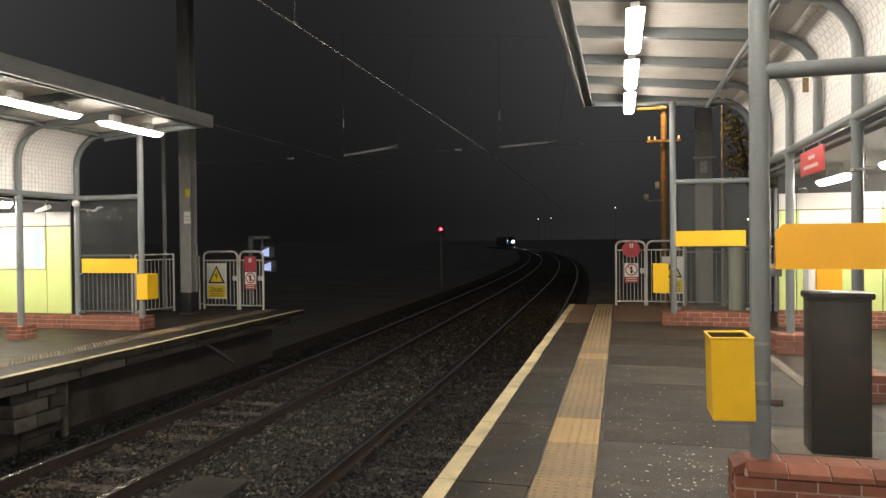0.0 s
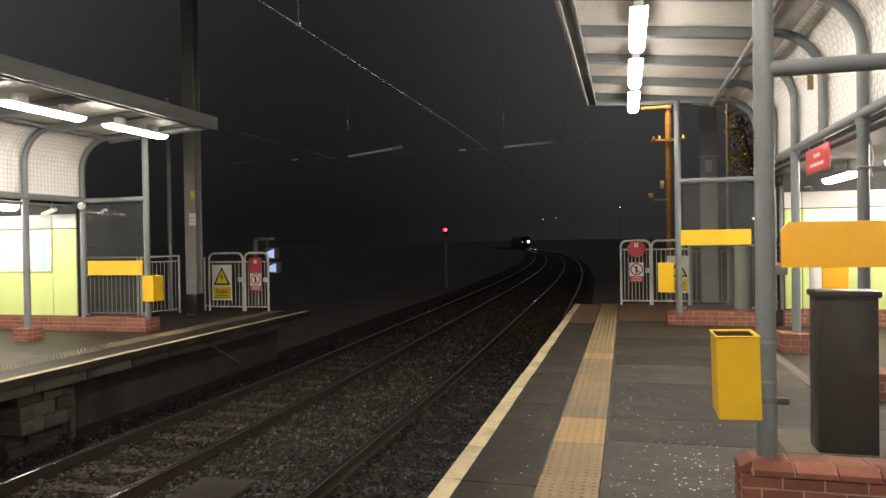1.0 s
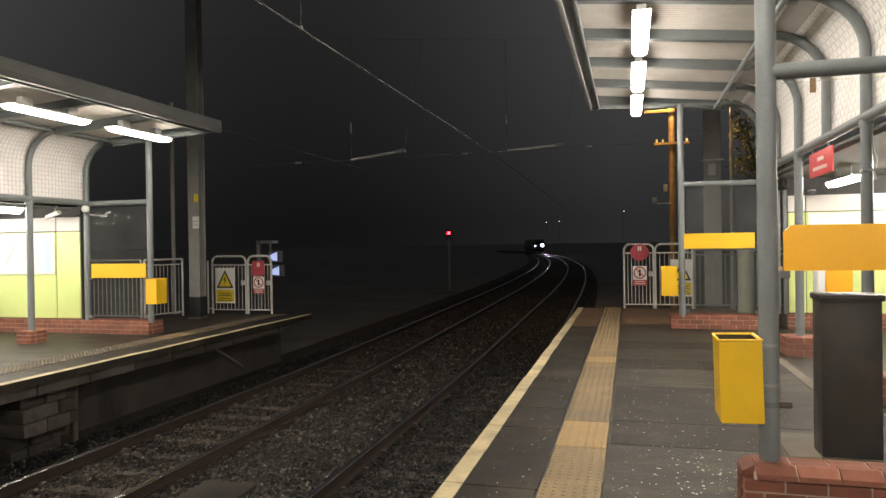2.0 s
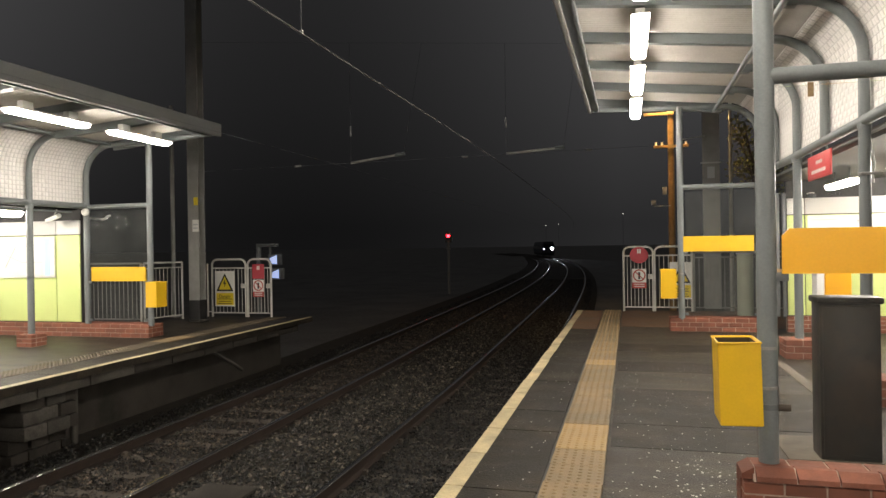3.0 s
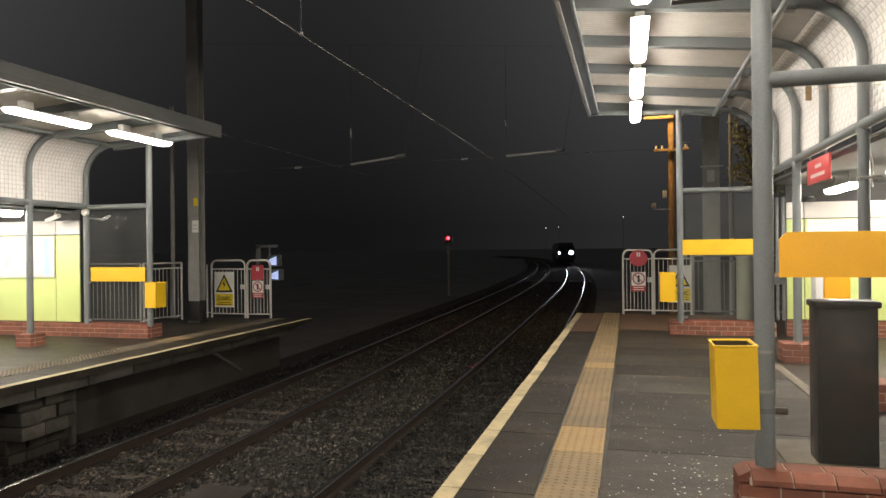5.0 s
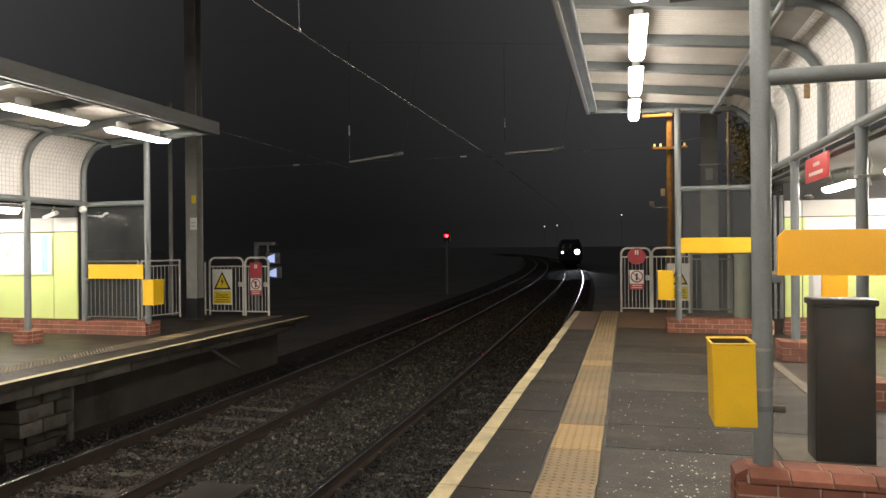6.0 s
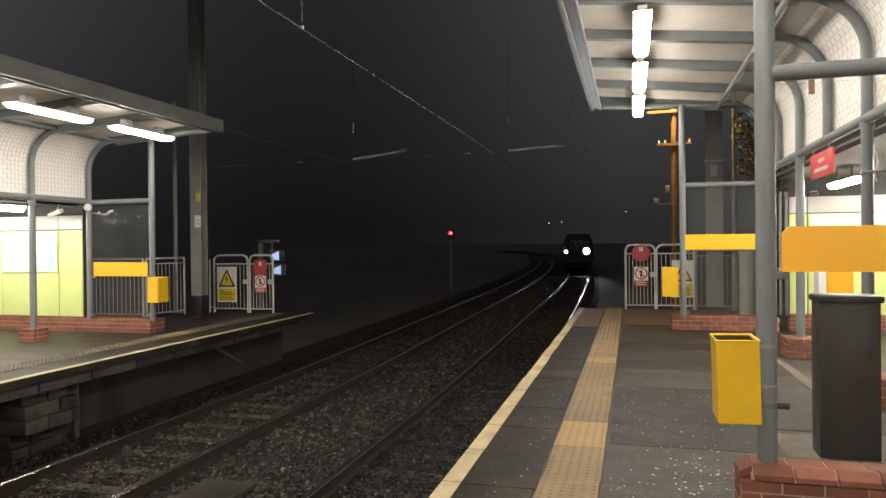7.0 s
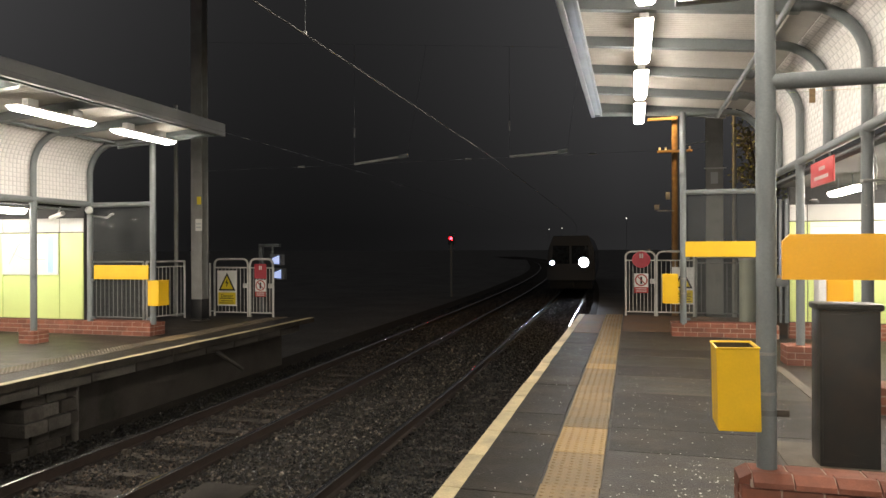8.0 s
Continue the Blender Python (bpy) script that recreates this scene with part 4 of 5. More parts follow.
def build_things_right():
    near_bin = litter_bin(0.675, 4.2, 0.582, 0.23, 0.3, 0.475, "yellow metal litter bin strapped to the post", (0.204, 0.21))
    near_bin.rotation_euler[1] = radians(-1.3)
    litter_bin(0.76, 13.2, 0.62, 0.27, 0.24, 0.53, "yellow metal litter bin strapped to the far post", (0.24, 0.15))
    # bolt lug on the post
    t = thing("post_lug", "small steel lug clamped to the post", "bracket")
    part("band", rod(B(), (0.876, 4.41, 0.61), (0.876, 4.41, 0.645), 0.062, 20), STEEL_DK, t)
    part("lug", box(B(), 0.92, 1.0, 4.38, 4.41, 0.605, 0.645, 0.004), CLIP, t, "rusty lug")
    # dark cabinet
    t = thing("equipment_cabinet", "dark charcoal steel cabinet standing behind the plinth", "cabinet")
    part("body", box(B(), 1.422, 1.825, 5.48, 5.72, 0.012, 1.17, 0.006), CABINET, t)
    part("door", box(B(), 1.442, 1.805, 5.472, 5.48, 0.05, 1.14, 0.003), CABINET, t)
    part("lid", box(B(), 1.404, 1.845, 5.455, 5.74, 1.165, 1.215, 0.014), CABINET, t, "slightly overhanging lid")
    t = thing("concrete_pad", "pale concrete pad under the cabinet", "pad")
    part("slab", box(B(), 1.2, 1.86, 5.46, 6.14, -0.02, 0.011, 0.004), PALE_CONCRETE, t)
    t = thing("drain_channel", "pale concrete drain channel set in the asphalt", "drain")
    part("channel", box(B(), 1.94, 2.06, 7.95, 10.15, -0.02, 0.008, 0.003), PALE_CONCRETE, t)


def gate(x0, x1, y, h, label, signs=(), bars=8):
    t = thing("gate", label, "gate", "platform end gates")
    r = 0.14
    pts = [(x0, y, 0.0), (x0, y, h - r)] + [(x0 + r - r * math.cos(a), y, h - r + r * math.sin(a)) for a in np.linspace(0.2, math.pi / 2, 6)] + \
          [(x1 - r + r * math.sin(a), y, h - r + r * math.cos(a)) for a in np.linspace(0, math.pi / 2 - 0.2, 6)] + [(x1, y, h - r), (x1, y, 0.0)]
    part("frame", sweep(B(), pts, 0.027, 10), GATE, t)
    for z in (0.1, h - 0.21):
        part("rail", rod(B(), (x0, y, z), (x1, y, z), 0.018, 8), GATE, t)
    for k in range(bars):
        x = x0 + (x1 - x0) * (k + 1) / (bars + 1)
        part("bar", rod(B(), (x, y, 0.1), (x, y, h - 0.21), 0.009, 8), GATE, t)
    part("latch", box(B(), x1 - 0.12, x1, y - 0.04, y - 0.015, h * 0.5, h * 0.58, 0.004), GATE, t)
    return t


def danger_sign(x0, x1, y, z0, z1):
    t = thing("danger_sign", "white and yellow overhead danger sign with lightning triangle", "sign", "danger signs")
    w, h = x1 - x0, z1 - z0
    part("plate", box(B(), x0, x1, y - 0.006, y, z0, z1), SIGN_WHITE, t, smooth=False)
    zs = z0 + h * 0.38
    part("caption_panel", box(B(), x0 + w * 0.06, x1 - w * 0.06, y - 0.009, y - 0.006, z0 + h * 0.04, zs), SIGN_YELLOW, t, smooth=False)
    cx, b, tp = (x0 + x1) / 2, zs + h * 0.05, z1 - h * 0.06
    hw = w * 0.43
    part("triangle_border", prism(B(), [(cx - hw, b), (cx + hw, b), (cx, tp)], "y", y - 0.009, y - 0.006), BLACK, t, smooth=False)
    k = 0.72
    bb, tt = b + (tp - b) * 0.09, tp - (tp - b) * 0.17
    part("triangle", prism(B(), [(cx - hw * k, bb), (cx + hw * k, bb), (cx, tt)], "y", y - 0.012, y - 0.009), SIGN_YELLOW, t, smooth=False)
    s = (tt - bb)
    bolt = [(cx + 0.03 * s, bb + 0.8 * s), (cx - 0.14 * s, bb + 0.42 * s), (cx + 0.0 * s, bb + 0.45 * s), (cx - 0.06 * s, bb + 0.12 * s), (cx + 0.14 * s, bb + 0.52 * s), (cx + 0.02 * s, bb + 0.5 * s)]
    part("bolt", prism(B(), bolt, "y", y - 0.014, y - 0.012), BLACK, t, smooth=False)
    m = pose(cx, y - 0.011, zs - h * 0.1, 90, 0, 0)
    words("Danger", h * 0.13, m, BLACK, t)
    for q, ww in ((0.21, 0.36), (0.14, 0.3), (0.08, 0.36)):
        part("lettering_bar", box(B(), cx - w * ww, cx + w * ww, y - 0.011, y - 0.009, z0 + h * q - 0.008, z0 + h * q + 0.008), BLACK, t, smooth=False)


def no_entry_sign(cx, y, zc, w, round_top):
    t = thing("no_entry_sign", "red and white prohibition sign with crossed ring", "sign", "prohibition signs")
    h = w * 1.42
    part("plate", box(B(), cx - w / 2, cx + w / 2, y - 0.006, y, zc - h / 2, zc + h / 2), SIGN_WHITE, t, smooth=False)
    part("caption_panel", box(B(), cx - w / 2, cx + w / 2, y - 0.009, y - 0.006, zc - h / 2, zc - h * 0.2), RED_FADED, t, smooth=False)
    ring = [(cx + w * 0.4 * math.cos(a), y - 0.009, zc + h * 0.16 + w * 0.4 * math.sin(a)) for a in np.linspace(0, math.tau, 29)]
    part("ring", sweep(B(), ring, w * 0.045, 6), RED_FADED, t)
    part("slash", rod(B(), (cx - w * 0.27, y - 0.01, zc + h * 0.16 + w * 0.27), (cx + w * 0.27, y - 0.01, zc + h * 0.16 - w * 0.27), w * 0.035, 6), RED_FADED, t)
    part("bar", box(B(), cx - w * 0.07, cx + w * 0.07, y - 0.012, y - 0.006, zc - h * 0.03, zc + h * 0.33), BLACK, t, smooth=False)
    for z in (-0.29, -0.4):
        part("lettering_bar", box(B(), cx - w * 0.36, cx + w * 0.36, y - 0.011, y - 0.009, zc + h * z - 0.008, zc + h * z + 0.008), SIGN_WHITE, t, smooth=False)
    t2 = thing("warning_plate", "round dull red plate with white mark" if round_top else "square dull red plate with white mark", "sign", "warning plates")
    zc2 = zc + h * 0.5 + w * (1.0 if round_top else 0.7)
    if round_top:
        o = [(cx + w * 0.66 * math.cos(a), zc2 + w * 0.6 * math.sin(a)) for a in np.linspace(0, math.tau, 28, endpoint=False)]
    else:
        o = [(cx - w * 0.55, zc2 - w * 0.62), (cx + w * 0.55, zc2 - w * 0.62), (cx + w * 0.55, zc2 + w * 0.6), (cx - w * 0.55, zc2 + w * 0.6)]
    part("plate", prism(B(), o, "y", y - 0.006, y + 0.0), RED_DULL, t2, smooth=False)
    for u in (-0.12, 0.03):
        part("mark", box(B(), cx + w * u, cx + w * (u + 0.1), y - 0.009, y - 0.006, zc2 + w * 0.12, zc2 + w * 0.44), SIGN_WHITE, t2, smooth=False)
    for z in (-0.1, -0.3):
        part("lettering_bar", box(B(), cx - w * 0.4, cx + w * 0.4, y - 0.009, y - 0.006, zc2 + w * z - 0.008, zc2 + w * z + 0.008), RED_DULL, t2, smooth=False)


def fence(a, b, h, label, paint=GATE):
    t = thing("railing", label, "railing", "platform railings")
    a, b = Vector((*a, 0)), Vector((*b, 0))
    n = int((b - a).length / 0.11)
    for z in (h, h - 0.12, 0.1):
        part("rail", rod(B(), a + Vector((0, 0, z)), b + Vector((0, 0, z)), 0.022 if z == h else 0.015, 8), paint, t)
    bm = rod(B(), (0, 0, 0.1), (0, 0, h - 0.12), 0.008, 8)
    me = mesh_of("bar", bm, paint, True)
    for k in range(n + 1):
        p = a.lerp(b, k / n)
        if k in (0, n) or k % 14 == 0:
            part("post", rod(B(), p, p + Vector((0, 0, h)), 0.026, 10), paint, t)
        else:
            ob = new("bar", me)
            ob.parent = t
            ob.location = p


def build_platform_ends():
    gate(-0.06, 0.62, 17.2, 1.55, "pale grey tubular steel gate with curved top", bars=7)
    gate(0.66, 1.5, 17.2, 1.55, "pale grey tubular steel gate with curved top", bars=7)
    no_entry_sign(0.3, 17.15, 0.79, 0.33, True)
    danger_sign(1.0, 1.5, 17.15, 0.3, 1.18)
    fence((1.55, 17.2), (5.5, 17.2), 1.4, "dull grey steel railing behind the shelter", MAST)
    gate(-9.84, -8.92, 14.85, 1.4, "pale grey tubular steel gate with curved top", bars=8)
    gate(-8.86, -8.24, 14.85, 1.4, "pale grey tubular steel gate with curved top", bars=6)
    danger_sign(-9.73, -9.19, 14.8, 0.26, 1.12)
    no_entry_sign(-8.55, 14.8, 0.7, 0.29, False)
    fence((-10.5, 13.2), (-10.3, 14.3), 1.36, "dark grey steel railing beside the mast")
    fence((-13.5, 13.1), (-10.55, 13.15), 1.36, "pale steel railing behind the shelter glazing")
    litter_bin(-8.4, 10.86, 0.6, 0.235, 0.3, 0.46, "yellow metal litter bin beside the shelter post", (-0.2, 0.19))
    t = thing("gate_post", "slim pale steel post beside the gate", "post")
    part("shaft", rod(B(), (-9.98, 14.87, 0), (-9.98, 14.87, 1.3), 0.022, 10), GATE, t)
    part("rail", rod(B(), (-10.2, 14.87, 0.12), (-9.84, 14.87, 0.12), 0.015, 8), GATE, t)
    # blue lit monitors beyond the gate
    for z0, x in ((1.24, -8.82), (0.87, -8.77)):
        t = thing("monitor", "small platform monitor with a pale blue screen", "monitor", "platform monitors")
        part("casing", box(B(), x - 0.16, x + 0.12, 16.04, 16.3, z0 - 0.02, z0 + 0.27, 0.008), STEEL_DK, t)
        part("screen", prism(B(), [(x - 0.1, z0 + 0.03), (x + 0.1, z0 + 0.01), (x + 0.1, z0 + 0.24), (x - 0.1, z0 + 0.16)], "y", 16.03, 16.04), SCREEN, t, "glowing pale blue screen", smooth=False)
    t = thing("monitor_stand", "dark steel stand carrying the monitors", "stand")
    part("post", box(B(), -9.35, -9.25, 16.1, 16.2, 0, 1.75, 0.006), STEEL_DK, t)
    part("arm", box(B(), -9.35, -8.75, 16.1, 16.2, 1.7, 1.78, 0.006), STEEL_DK, t)
    part("bar", rod(B(), (-9.0, 16.2, 0), (-9.0, 16.2, 1.7), 0.03), STEEL_DK, t)


# ---- overhead line, masts, signal, poles ----
def mast(x, y, h, w, label):
    t = thing("overhead_line_mast", label, "mast", "overhead line masts")
    z0 = 0.0
    for s in (-1, 1):
        part("flange", box(B(), x - w / 2, x + w / 2, y + s * w * 0.42 - 0.014, y + s * w * 0.42 + 0.014, z0, h), MAST, t, smooth=False)
    part("web", box(B(), x - 0.01, x + 0.01, y - w * 0.4, y + w * 0.4, z0, h), MAST, t, smooth=False)
    part("footing", box(B(), x - w * 0.6, x + w * 0.6, y - w * 0.6, y + w * 0.6, 0, 0.05, 0.01), CONCRETE, t)
    return t


def build_overhead():
    lx, ly = -9.5, 13.75
    rx, ry = 2.0, 17.6
    m1 = mast(lx, ly, 8.2, 0.275, "tall dark steel overhead line mast on the platform")
    part("mast_plate", box(B(), lx - 0.01, lx + 0.15, ly - 0.15, ly - 0.13, 2.06, 2.33), SIGN_WHITE, m1, "white plate with grey bars", smooth=False)
    for z in (2.14, 2.22):
        part("lettering_bar", box(B(), lx + 0.01, lx + 0.13, ly - 0.154, ly - 0.15, z - 0.015, z + 0.015), POSTER_GREY, m1, smooth=False)
    part("yellow_plate", box(B(), lx + 0.03, lx + 0.13, ly - 0.15, ly - 0.13, 2.66, 2.84), SIGN_YELLOW, m1, "dull yellow plate", smooth=False)
    part("band", box(B(), lx - 0.145, lx + 0.145, ly - 0.145, ly + 0.145, 0.05, 0.5, 0.01), BLACK, m1, "black base sleeve")
    m2 = mast(rx, ry, 8.2, 0.36, "tall dark steel overhead line mast on the platform")
    part("plate", box(B(), rx - 0.1, rx + 0.06, ry - 0.21, ry - 0.195, 3.16, 3.43), POSTER_GREY, m2, "dull grey plate", smooth=False)
    part("cross_arm", box(B(), rx - 0.25, rx + 0.25, ry - 0.23, ry - 0.19, 3.51, 3.54), GALV, m2)
    part("cable_stub", rod(B(), (rx - 0.72, ry - 0.2, 4.11), (rx - 0.15, ry - 0.2, 4.17), 0.012, 8), GALV, m2, "bright cable end")
    # span wires between the masts carry the registration arms
    for z in (6.4, 7.8):
        solid("span_wire", rod(B(), (lx, ly, z), (rx, ry, z), 0.002, 6), STEEL_DK, "thin dark span wire between the masts", "wire", "overhead wires")
    def along(x):
        return ly + (ry - ly) * (x - lx) / (rx - lx)
    # lower cross wire with its insulators
    t = thing("cross_span", "thin steel cross wire with small pale insulators", "wire", "overhead wires")
    part("wire", rod(B(), (lx, ly, 3.43), (rx, ry, 4.03), 0.003, 6), STEEL_DK, t)
    for x in (-7.3, -3.62, -0.82):
        z = 3.43 + (x - lx) / (rx - lx) * 0.6
        part("insulator", rod(B(), (x - 0.07, along(x - 0.07), z - 0.004), (x + 0.07, along(x + 0.07), z + 0.004), 0.022, 10), GALV, t)
    for x0, x1, z0, z1 in ((-6.14, -5.05, 3.61, 3.735), (-2.69, -1.55, 3.8, 3.865)):
        y = along(x0)
        t = thing("registration_arm", "pale tubular arm steadying the overhead wire", "arm", "registration arms")
        part("tube", rod(B(), (x0, y, z0), (x1, y, z1), 0.028, 10), GALV, t)
        part("insulator", rod(B(), (x1, y, z1), (x1 + 0.22, y, z1 + 0.03), 0.05, 10), STEEL, t)
        part("dropper", rod(B(), (x0, y, z0), (x0, y, 6.4), 0.004, 6), STEEL_DK, t)
        part("dropper_tube", rod(B(), (x0, y, z0 + 0.62), (x0, y, z0 + 0.85), 0.02, 8), GALV, t)
        part("hanger", rod(B(), (x1 + 0.2, y, z1 + 0.03), (x1 + 0.5, along(x1 + 0.5), 6.4), 0.003, 6), STEEL_DK, t)
    for cx in (TRACK_R - 0.1, TRACK_L):
        pts = [(on_track(cx, y)[0], y, 3.41 if y < 62 else 3.41 + bend(y)[1]) for y in stations(-4, 120)]
        solid("contact_wire", sweep(B(), pts, 0.0068 if cx > -4 else 0.003, 8), WIRE if cx > -4 else STEEL_DK, "thin overhead contact wire above the track", "wire", "overhead wires")
    t = thing("wire_clip", "small clip and dropper on the contact wire", "clip")
    part("clip", box(B(), TRACK_R - 0.112, TRACK_R - 0.088, 5.04, 5.06, 3.405, 3.435), GALV, t)
    part("dropper", rod(B(), (TRACK_R - 0.1, 5.05, 3.43), (TRACK_R - 0.1, 5.05, 4.6), 0.003, 5), STEEL_DK, t)
    # signal
    sx, sy, sz = -10.33, 40.0, 2.26
    t = thing("railway_signal", "railway colour light signal showing red on a post", "signal")
    part("post", rod(B(), (sx, sy, -1.2), (sx, sy, sz - 0.3), 0.07, 12), MAST, t)
    part("head", box(B(), sx - 0.2, sx + 0.2, sy, sy + 0.2, sz - 0.4, sz + 0.3, 0.02), STEEL_DK, t)
    part("hood", rod(B(), (sx, sy - 0.16, sz + 0.005), (sx, sy, sz), 0.14, 16, caps=False), BLACK, t)
    part("lens", rod(B(), (sx, sy - 0.03, sz), (sx, sy - 0.004, sz), 0.085, 18), RED_LIGHT, t, "lit red lens")
    part("plate", box(B(), sx - 0.15, sx + 0.15, sy - 0.02, sy, sz - 0.85, sz - 0.55), STEEL_DK, t, smooth=False)
    for z in (0.62, 0.76):
        part("lettering_bar", box(B(), sx - 0.12, sx + 0.12, sy - 0.026, sy - 0.02, sz - z - 0.02, sz - z + 0.02), POSTER_GREY, t, smooth=False)
    # timber pole and sodium street lamp
    px, py = 1.52, 25.0
    t = thing("utility_pole", "timber pole with cross arm lit orange by a street lamp", "pole")
    part("shaft", rod(B(), (px, py, -1.2), (px, py, 7.5), 0.115, 14, 0.1), TIMBER, t)
    part("cross_arm", box(B(), px - 0.58, px + 0.56, py - 0.2, py - 0.12, 4.9, 4.99, 0.01), TIMBER, t)
    for x in (-0.5, -0.3, 0.3, 0.48):
        part("insulator", rod(B(), (px + x, py - 0.16, 4.99), (px + x, py - 0.16, 5.1), 0.035, 8), SIGN_WHITE, t)
    part("top_arm", box(B(), px - 0.9, px + 0.1, py - 0.2, py - 0.12, 6.02, 6.12, 0.01), TIMBER, t)
    part("box", box(B(), px - 0.3, px - 0.16, py - 0.2, py - 0.05, 3.3, 3.55, 0.01), GALV, t)
    part("camera_arm", box(B(), px - 0.6, px, py - 0.1, py - 0.06, 2.9, 2.93), GALV, t, smooth=False)
    part("camera_box", box(B(), px - 0.68, px - 0.52, py - 0.25, py - 0.02, 2.95, 3.12, 0.01), GALV, t)
    t = thing("street_lamp", "sodium street lamp above the canopy line", "street lamp", "street lamps")
    part("column", rod(B(), (3.23, 23.5, -1.2), (3.23, 23.5, 7.0), 0.07, 12, 0.05), GALV, t)
    part("arm", rod(B(), (3.23, 23.5, 6.95), (1.4, 24.0, 7.15), 0.03, 8), GALV, t)
    part("head", box(B(), 1.0, 1.4, 23.85, 24.15, 7.1, 7.22, 0.02), GALV, t)
    part("lens", box(B(), 1.05, 1.35, 23.9, 24.1, 7.06, 7.1), SODIUM, t, "lit orange lens", smooth=False)
    # two unseen plates added to keep the orange light off the rails
    part("light_block", box(B(), 0.97, 1.0, 23.85, 24.15, 6.93, 7.22, 0.004), GALV, t, "added unseen steel light block")
    part("light_block", box(B(), 0.97, 1.4, 23.82, 23.85, 6.93, 7.22, 0.004), GALV, t, "added unseen steel light block")
    # far lamps
    for (x, y, z) in ((-29.6, 260, 8.9), (-24.9, 260, 9.2), (-1.4, 210, 10.4), (10.2, 61, 3.0), (11.15, 61, 3.0)):
        t = thing("street_lamp", "tiny distant white street lamp", "street lamp", "distant lamps")
        part("column", rod(B(), (x, y, -3), (x, y, z), 0.04, 8), STEEL_DK, t)
        part("head", box(B(), x - 0.2, x + 0.2, y - 0.14, y + 0.1, z - 0.03, z + 0.1), STEEL_DK, t, smooth=False)
        part("lens", box(B(), x - 0.11, x + 0.11, y - 0.2, y - 0.14, z - 0.05, z + 0.1), FAR_LIGHT, t, "lit lens", smooth=False)
    # trackside cover plate
    t = thing("trackside_box", "flat dark cover box lying on the ballast", "box")
    part("lid", box(B(), -4.62, -3.98, 6.05, 6.75, -1.06, -1.02, 0.01), SHADE_WALL_AND_LID, t)
    part("body", box(B(), -4.59, -4.01, 6.08, 6.72, -1.15, -1.06), STEEL_DK, t, smooth=False)


def build_tree():
    rng = random.Random(5)
    t = thing("tree", "small tree with sparse autumn leaves lit orange", "tree")
    bm = B()
    rod(bm, (4.35, 24.2, -1.2), (4.25, 24.3, 4.0), 0.14, 10, 0.06)
    tips = []
    for k in range(16):
        a, z = rng.uniform(0, math.tau), rng.uniform(2.6, 4.0)
        e = Vector((4.25 + rng.uniform(0.5, 1.5) * math.cos(a), 24.3 + rng.uniform(0.4, 1.3) * math.sin(a), z + rng.uniform(0.6, 2.6)))
        rod(bm, (4.27, 24.3, z), e, 0.035, 6, 0.01)
        tips += [(Vector((4.27, 24.3, z))).lerp(e, f) for f in (0.5, 0.7, 0.85, 1.0)]
    part("trunk", bm, BARK, t)
    bm = B()
    for k in range(1200):
        c = rng.choice(tips) + Vector((rng.gauss(0, 0.17), rng.gauss(0, 0.17), rng.gauss(0, 0.17)))
        m = Matrix.Translation(c) @ Euler((rng.uniform(0, 6), rng.uniform(0, 6), rng.uniform(0, 6))).to_matrix().to_4x4()
        s = rng.uniform(0.035, 0.09)
        vs = [bm.verts.new(m @ Vector(p)) for p in ((0, -s, 0), (s * 0.55, 0, s * 0.12), (0, s, 0), (-s * 0.55, 0, s * 0.12))]
        bm.faces.new(vs)
    part("crown", bm, LEAF, t, "sparse brown leaves", smooth=False)


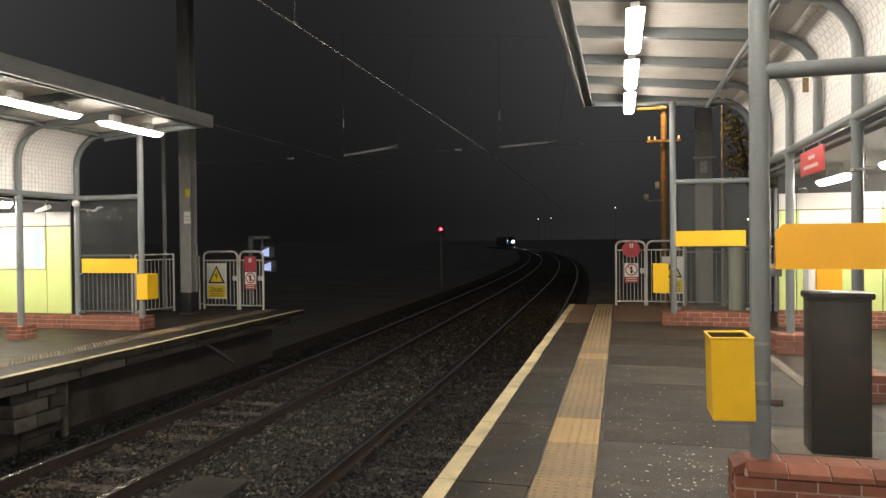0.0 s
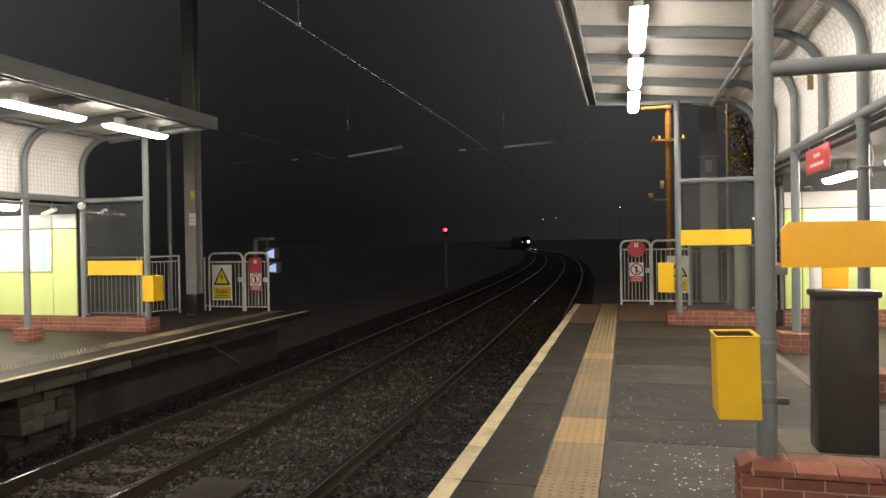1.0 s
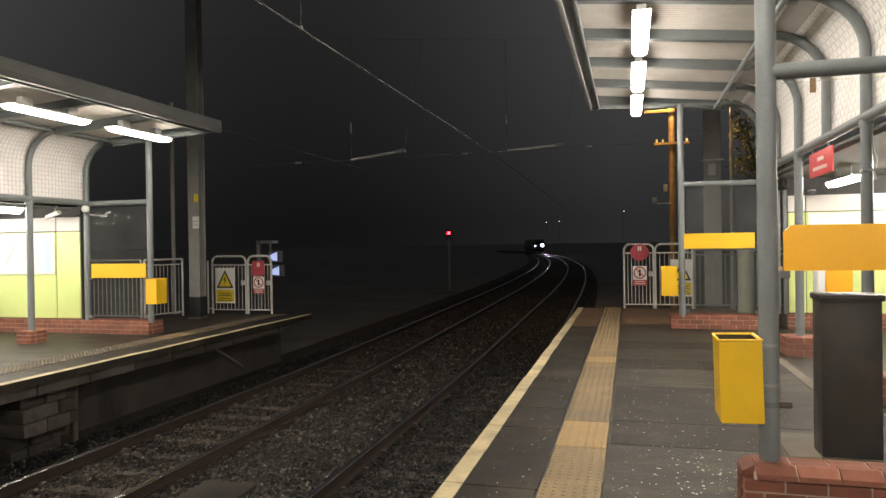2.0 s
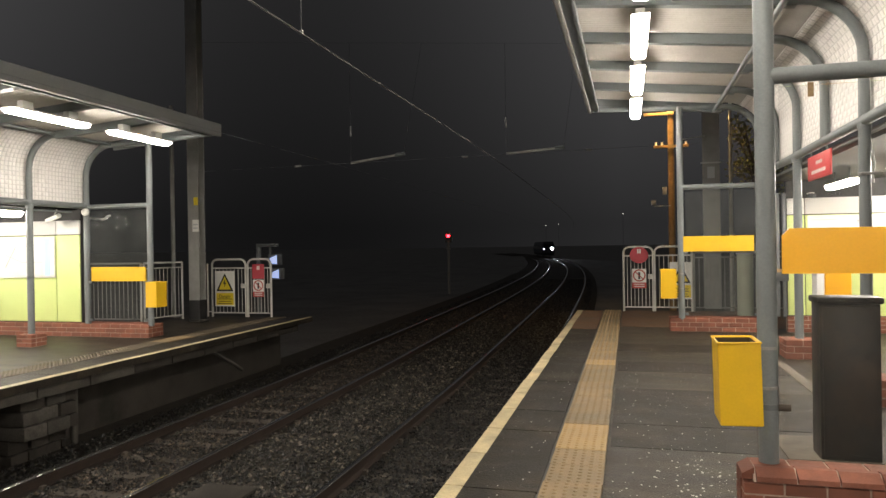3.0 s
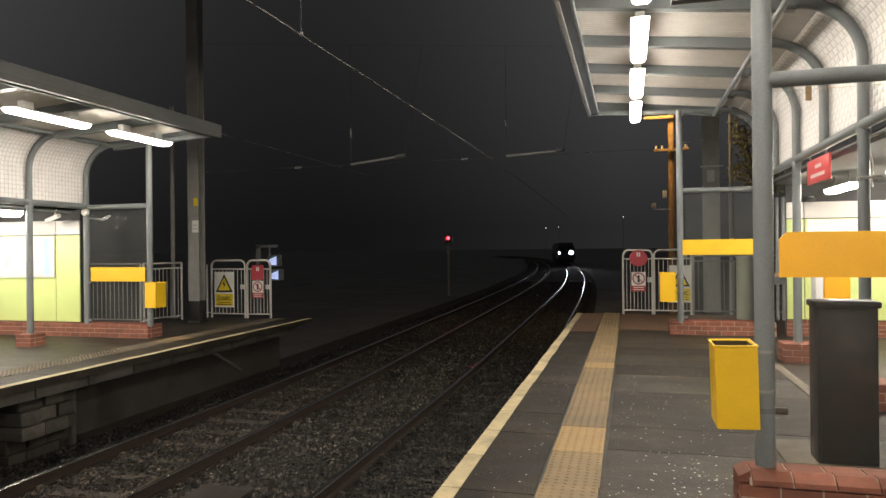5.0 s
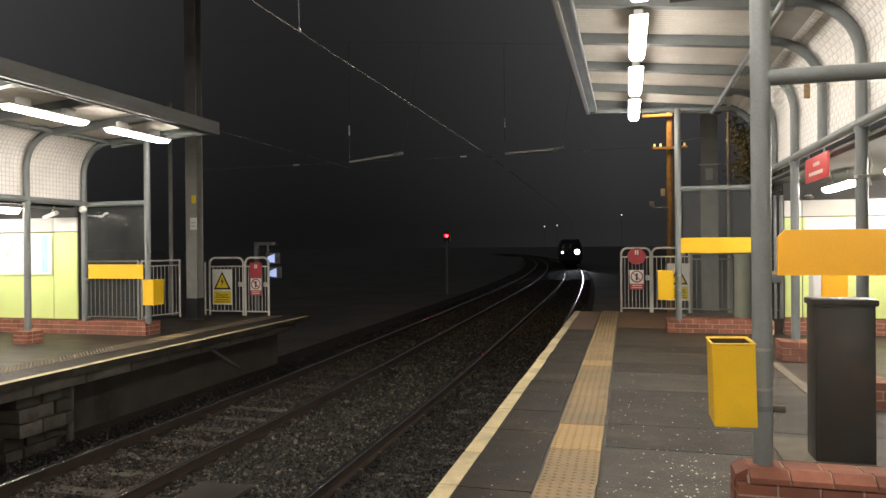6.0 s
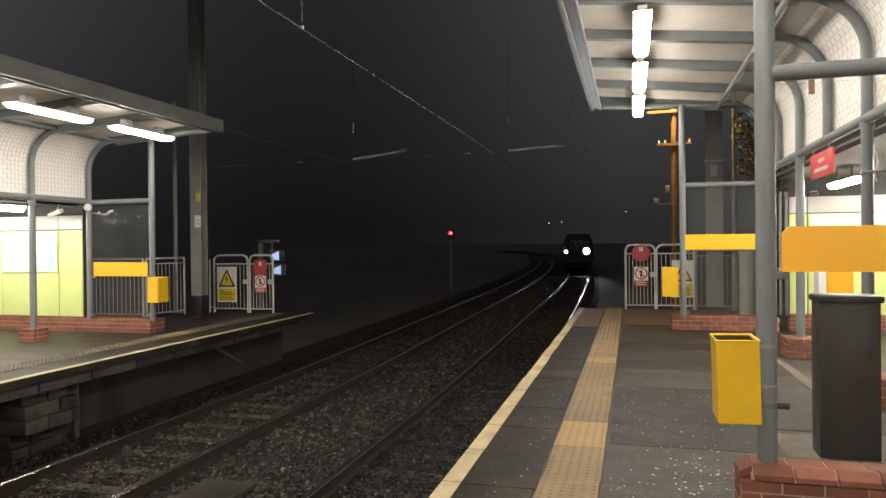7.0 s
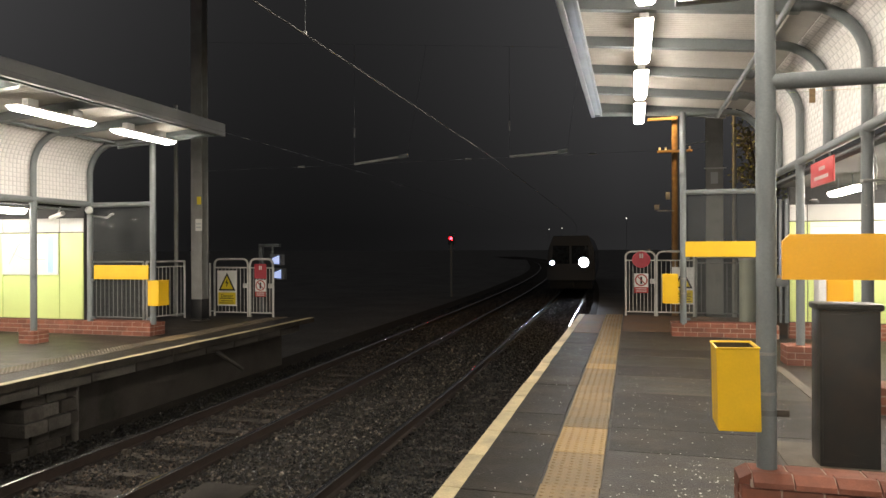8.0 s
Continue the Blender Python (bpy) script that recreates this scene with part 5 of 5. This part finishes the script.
def build_fittings():
    # security cameras on the west shelter
    t = thing("security_camera", "white bullet camera under the shelter", "camera", "security cameras")
    part("housing", rod(B(), (-10.73, 10.75, 2.25), (-10.3, 10.6, 2.33), 0.042, 14), WHITE, t)
    part("bracket", rod(B(), (-10.5, 10.67, 2.29), (-10.5, 10.75, 2.46), 0.014, 8), GALV, t)
    t = thing("security_camera", "white dome camera clamped to the shelter post", "camera", "security cameras")
    bm = B()
    bmesh.ops.create_uvsphere(bm, u_segments=16, v_segments=10, radius=0.072, matrix=Matrix.Translation((-10.0, 10.92, 2.4)))
    part("dome", bm, WHITE, t)
    part("bracket", rod(B(), (-10.0, 10.92, 2.42), (-10.09, 11.05, 2.5), 0.02, 8), GALV, t)
    t = thing("security_camera", "small dark dome camera on the panelled wall", "camera", "security cameras")
    bm = B()
    bmesh.ops.create_uvsphere(bm, u_segments=14, v_segments=8, radius=0.05, matrix=Matrix.Translation((3.19, 13.3, 2.43)) @ Matrix.Diagonal((1.5, 1, 0.9, 1)))
    part("dome", bm, STEEL_DK, t)
    part("plate", box(B(), 3.15, 3.23, 13.28, 13.49, 2.465, 2.485, 0.004), WHITE, t)
    t = thing("pipe_bracket", "bent white pipe behind the shelter glazing", "pipe")
    part("pipe", sweep(B(), [(-9.97, 11.3, 2.27), (-9.88, 11.3, 2.28), (-9.83, 11.3, 2.33), (-9.76, 11.3, 2.34)], 0.02, 8), WHITE, t)
    part("stem", rod(B(), (-9.95, 11.3, 2.28), (-10.12, 11.1, 2.3), 0.015, 8), GALV, t)
    t = thing("cable_pole", "slim dark steel pole beside the railing", "pole")
    part("shaft", rod(B(), (-10.75, 14.6, 0), (-10.75, 14.6, 5.2), 0.05, 10), MAST, t)
    part("foot", box(B(), -10.85, -10.65, 14.5, 14.7, 0, 0.03), MAST, t, smooth=False)
    t = thing("hanging_display", "white lit information display hung under the canopy", "display")
    part("case", box(B(), 0.43, 0.93, 5.66, 5.78, 3.6, 3.9, 0.01), STEEL_DK, t)
    part("face", box(B(), 0.45, 0.91, 5.645, 5.66, 3.605, 3.88), DISPLAY, t, "glowing white face", smooth=False)
    for x in (0.5, 0.86):
        part("hanger", rod(B(), (x, 5.72, 3.9), (x, 5.72, 4.22), 0.012, 8), STEEL, t)
    t = thing("cable_clamp", "bright galvanised cable clamp on the shelter post", "clamp")
    part("band", rod(B(), (2.36, RIBS_R[4], 2.28), (2.36, RIBS_R[4], 2.31), 0.064, 18), GALV, t)
    part("stub", rod(B(), (2.3, RIBS_R[4] - 0.06, 2.295), (2.5, RIBS_R[4] - 0.06, 2.295), 0.014, 8), GALV, t)
    part("loop", sweep(B(), [(2.42, RIBS_R[4] - 0.06, 2.2), (2.41, RIBS_R[4] - 0.06, 2.28), (2.43, RIBS_R[4] - 0.06, 2.4), (2.41, RIBS_R[4] - 0.02, 2.6), (2.4, RIBS_R[4], 2.78)], 0.009, 8), GALV, t, "grey cable")
    # tag hanging from the near cross bar
    t = thing("hanging_tag", "small brass tag hanging from the cross bar", "tag")
    part("tag", box(B(), 1.118, 1.15, 4.4, 4.41, 2.5, 2.585), TIMBER, t, smooth=False)
    # pale pillar beyond the glazing
    t = thing("pale_pillar", "pale green round pillar beyond the railing", "pillar")
    part("shaft", rod(B(), (2.55, 16.4, 0), (2.55, 16.4, 1.4), 0.17, 20), PALE, t)
    part("collar", rod(B(), (2.55, 16.4, 1.36), (2.55, 16.4, 1.4), 0.19, 20), GALV, t)


# ---- the train ----
def build_train():
    t = thing("train", "approaching metro train with two white headlights", "train")
    w, z0, z1 = 1.3, 0.85, 3.3
    prof = [(-w, z0), (w, z0), (w + 0.02, 1.6), (w - 0.08, 2.6), (w - 0.35, z1), (-w + 0.35, z1), (-w + 0.08, 2.6), (-w - 0.02, 1.6)]
    bm = prism(B(), prof, "y", 0.25, 27)
    part("body", bm, TRAIN_BODY, t, smooth=False)
    front = [(x * 0.93, z0 + (z - z0) * 0.97) for x, z in prof]
    part("cab_front", prism(B(), front, "y", 0.0, 0.25), TRAIN_BODY, t, "flat dark cab front", smooth=False)
    for s in (-1, 1):
        part("windscreen", prism(B(), [(s * 0.06, 1.75), (s * 1.02, 1.75), (s * 0.95, 2.75), (s * 0.06, 2.75)], "y", -0.015, 0.0), DARK_GLASS, t, "dark windscreen", smooth=False)
        part("side_window", box(B(), s * (w + 0.005) - 0.01, s * (w + 0.005) + 0.01, 2, 25, 1.7, 2.45), DARK_GLASS, t, smooth=False)
    part("underframe", box(B(), -1.15, 1.15, 0.3, 26.8, 0.35, 0.85, 0.03), TRAIN_DARK, t)
    part("coupler", box(B(), -0.18, 0.18, -0.4, 0.2, 0.45, 0.75, 0.02), TRAIN_DARK, t)
    for y in (4.0, 6.2, 20.8, 23.0):
        for s in (-0.75, 0.75):
            part("wheel", rod(B(), (s - 0.06, y, 0.37), (s + 0.06, y, 0.37), 0.37, 18), TRAIN_DARK, t)
    # hood and fins added to narrow the beam; bright lens oversize for its glare
    for x, z, r, m, lab in ((0.72, 1.84, 0.24, HEAD_BRIGHT, "bright white lit lens"), (-1.0, 1.8, 0.11, HEAD_DIM, "smaller white lit lens")):
        lamp = part("headlight", rod(B(), (x, -0.45, z), (x, 0.0, z), r + 0.02, 24, caps=False), TRAIN_DARK, t, "headlight in an added dark hood")
        part("lens", rod(B(), (x, -0.05, z), (x, -0.03, z), r, 24), m, lamp, lab)
        for k in range(1, 4):
            h = -r + 2 * r * k / 4
            w2 = math.sqrt(r * r - h * h)
            part("added_beam_fin", box(B(), x + h - 0.0015, x + h + 0.0015, -0.42, -0.06, z - w2, z + w2), TRAIN_DARK, lamp, smooth=False)
    return t


build_ground()
build_track()
build_platforms()
build_shelters()
build_rooms()
build_things_right()
build_platform_ends()
build_overhead()
build_tree()
build_fittings()
train = build_train()


def motions():
    rows = []
    for k in range(17):
        s = k * 0.5
        y = 38.5 + 21.7 * (8 - s)
        x, dz, a = on_track(TRACK_R, y)
        rows.append((s, pose(x, y, RAIL_Z + dz, 0, 0, -math.degrees(a))))
    walk(train, rows)


motions()
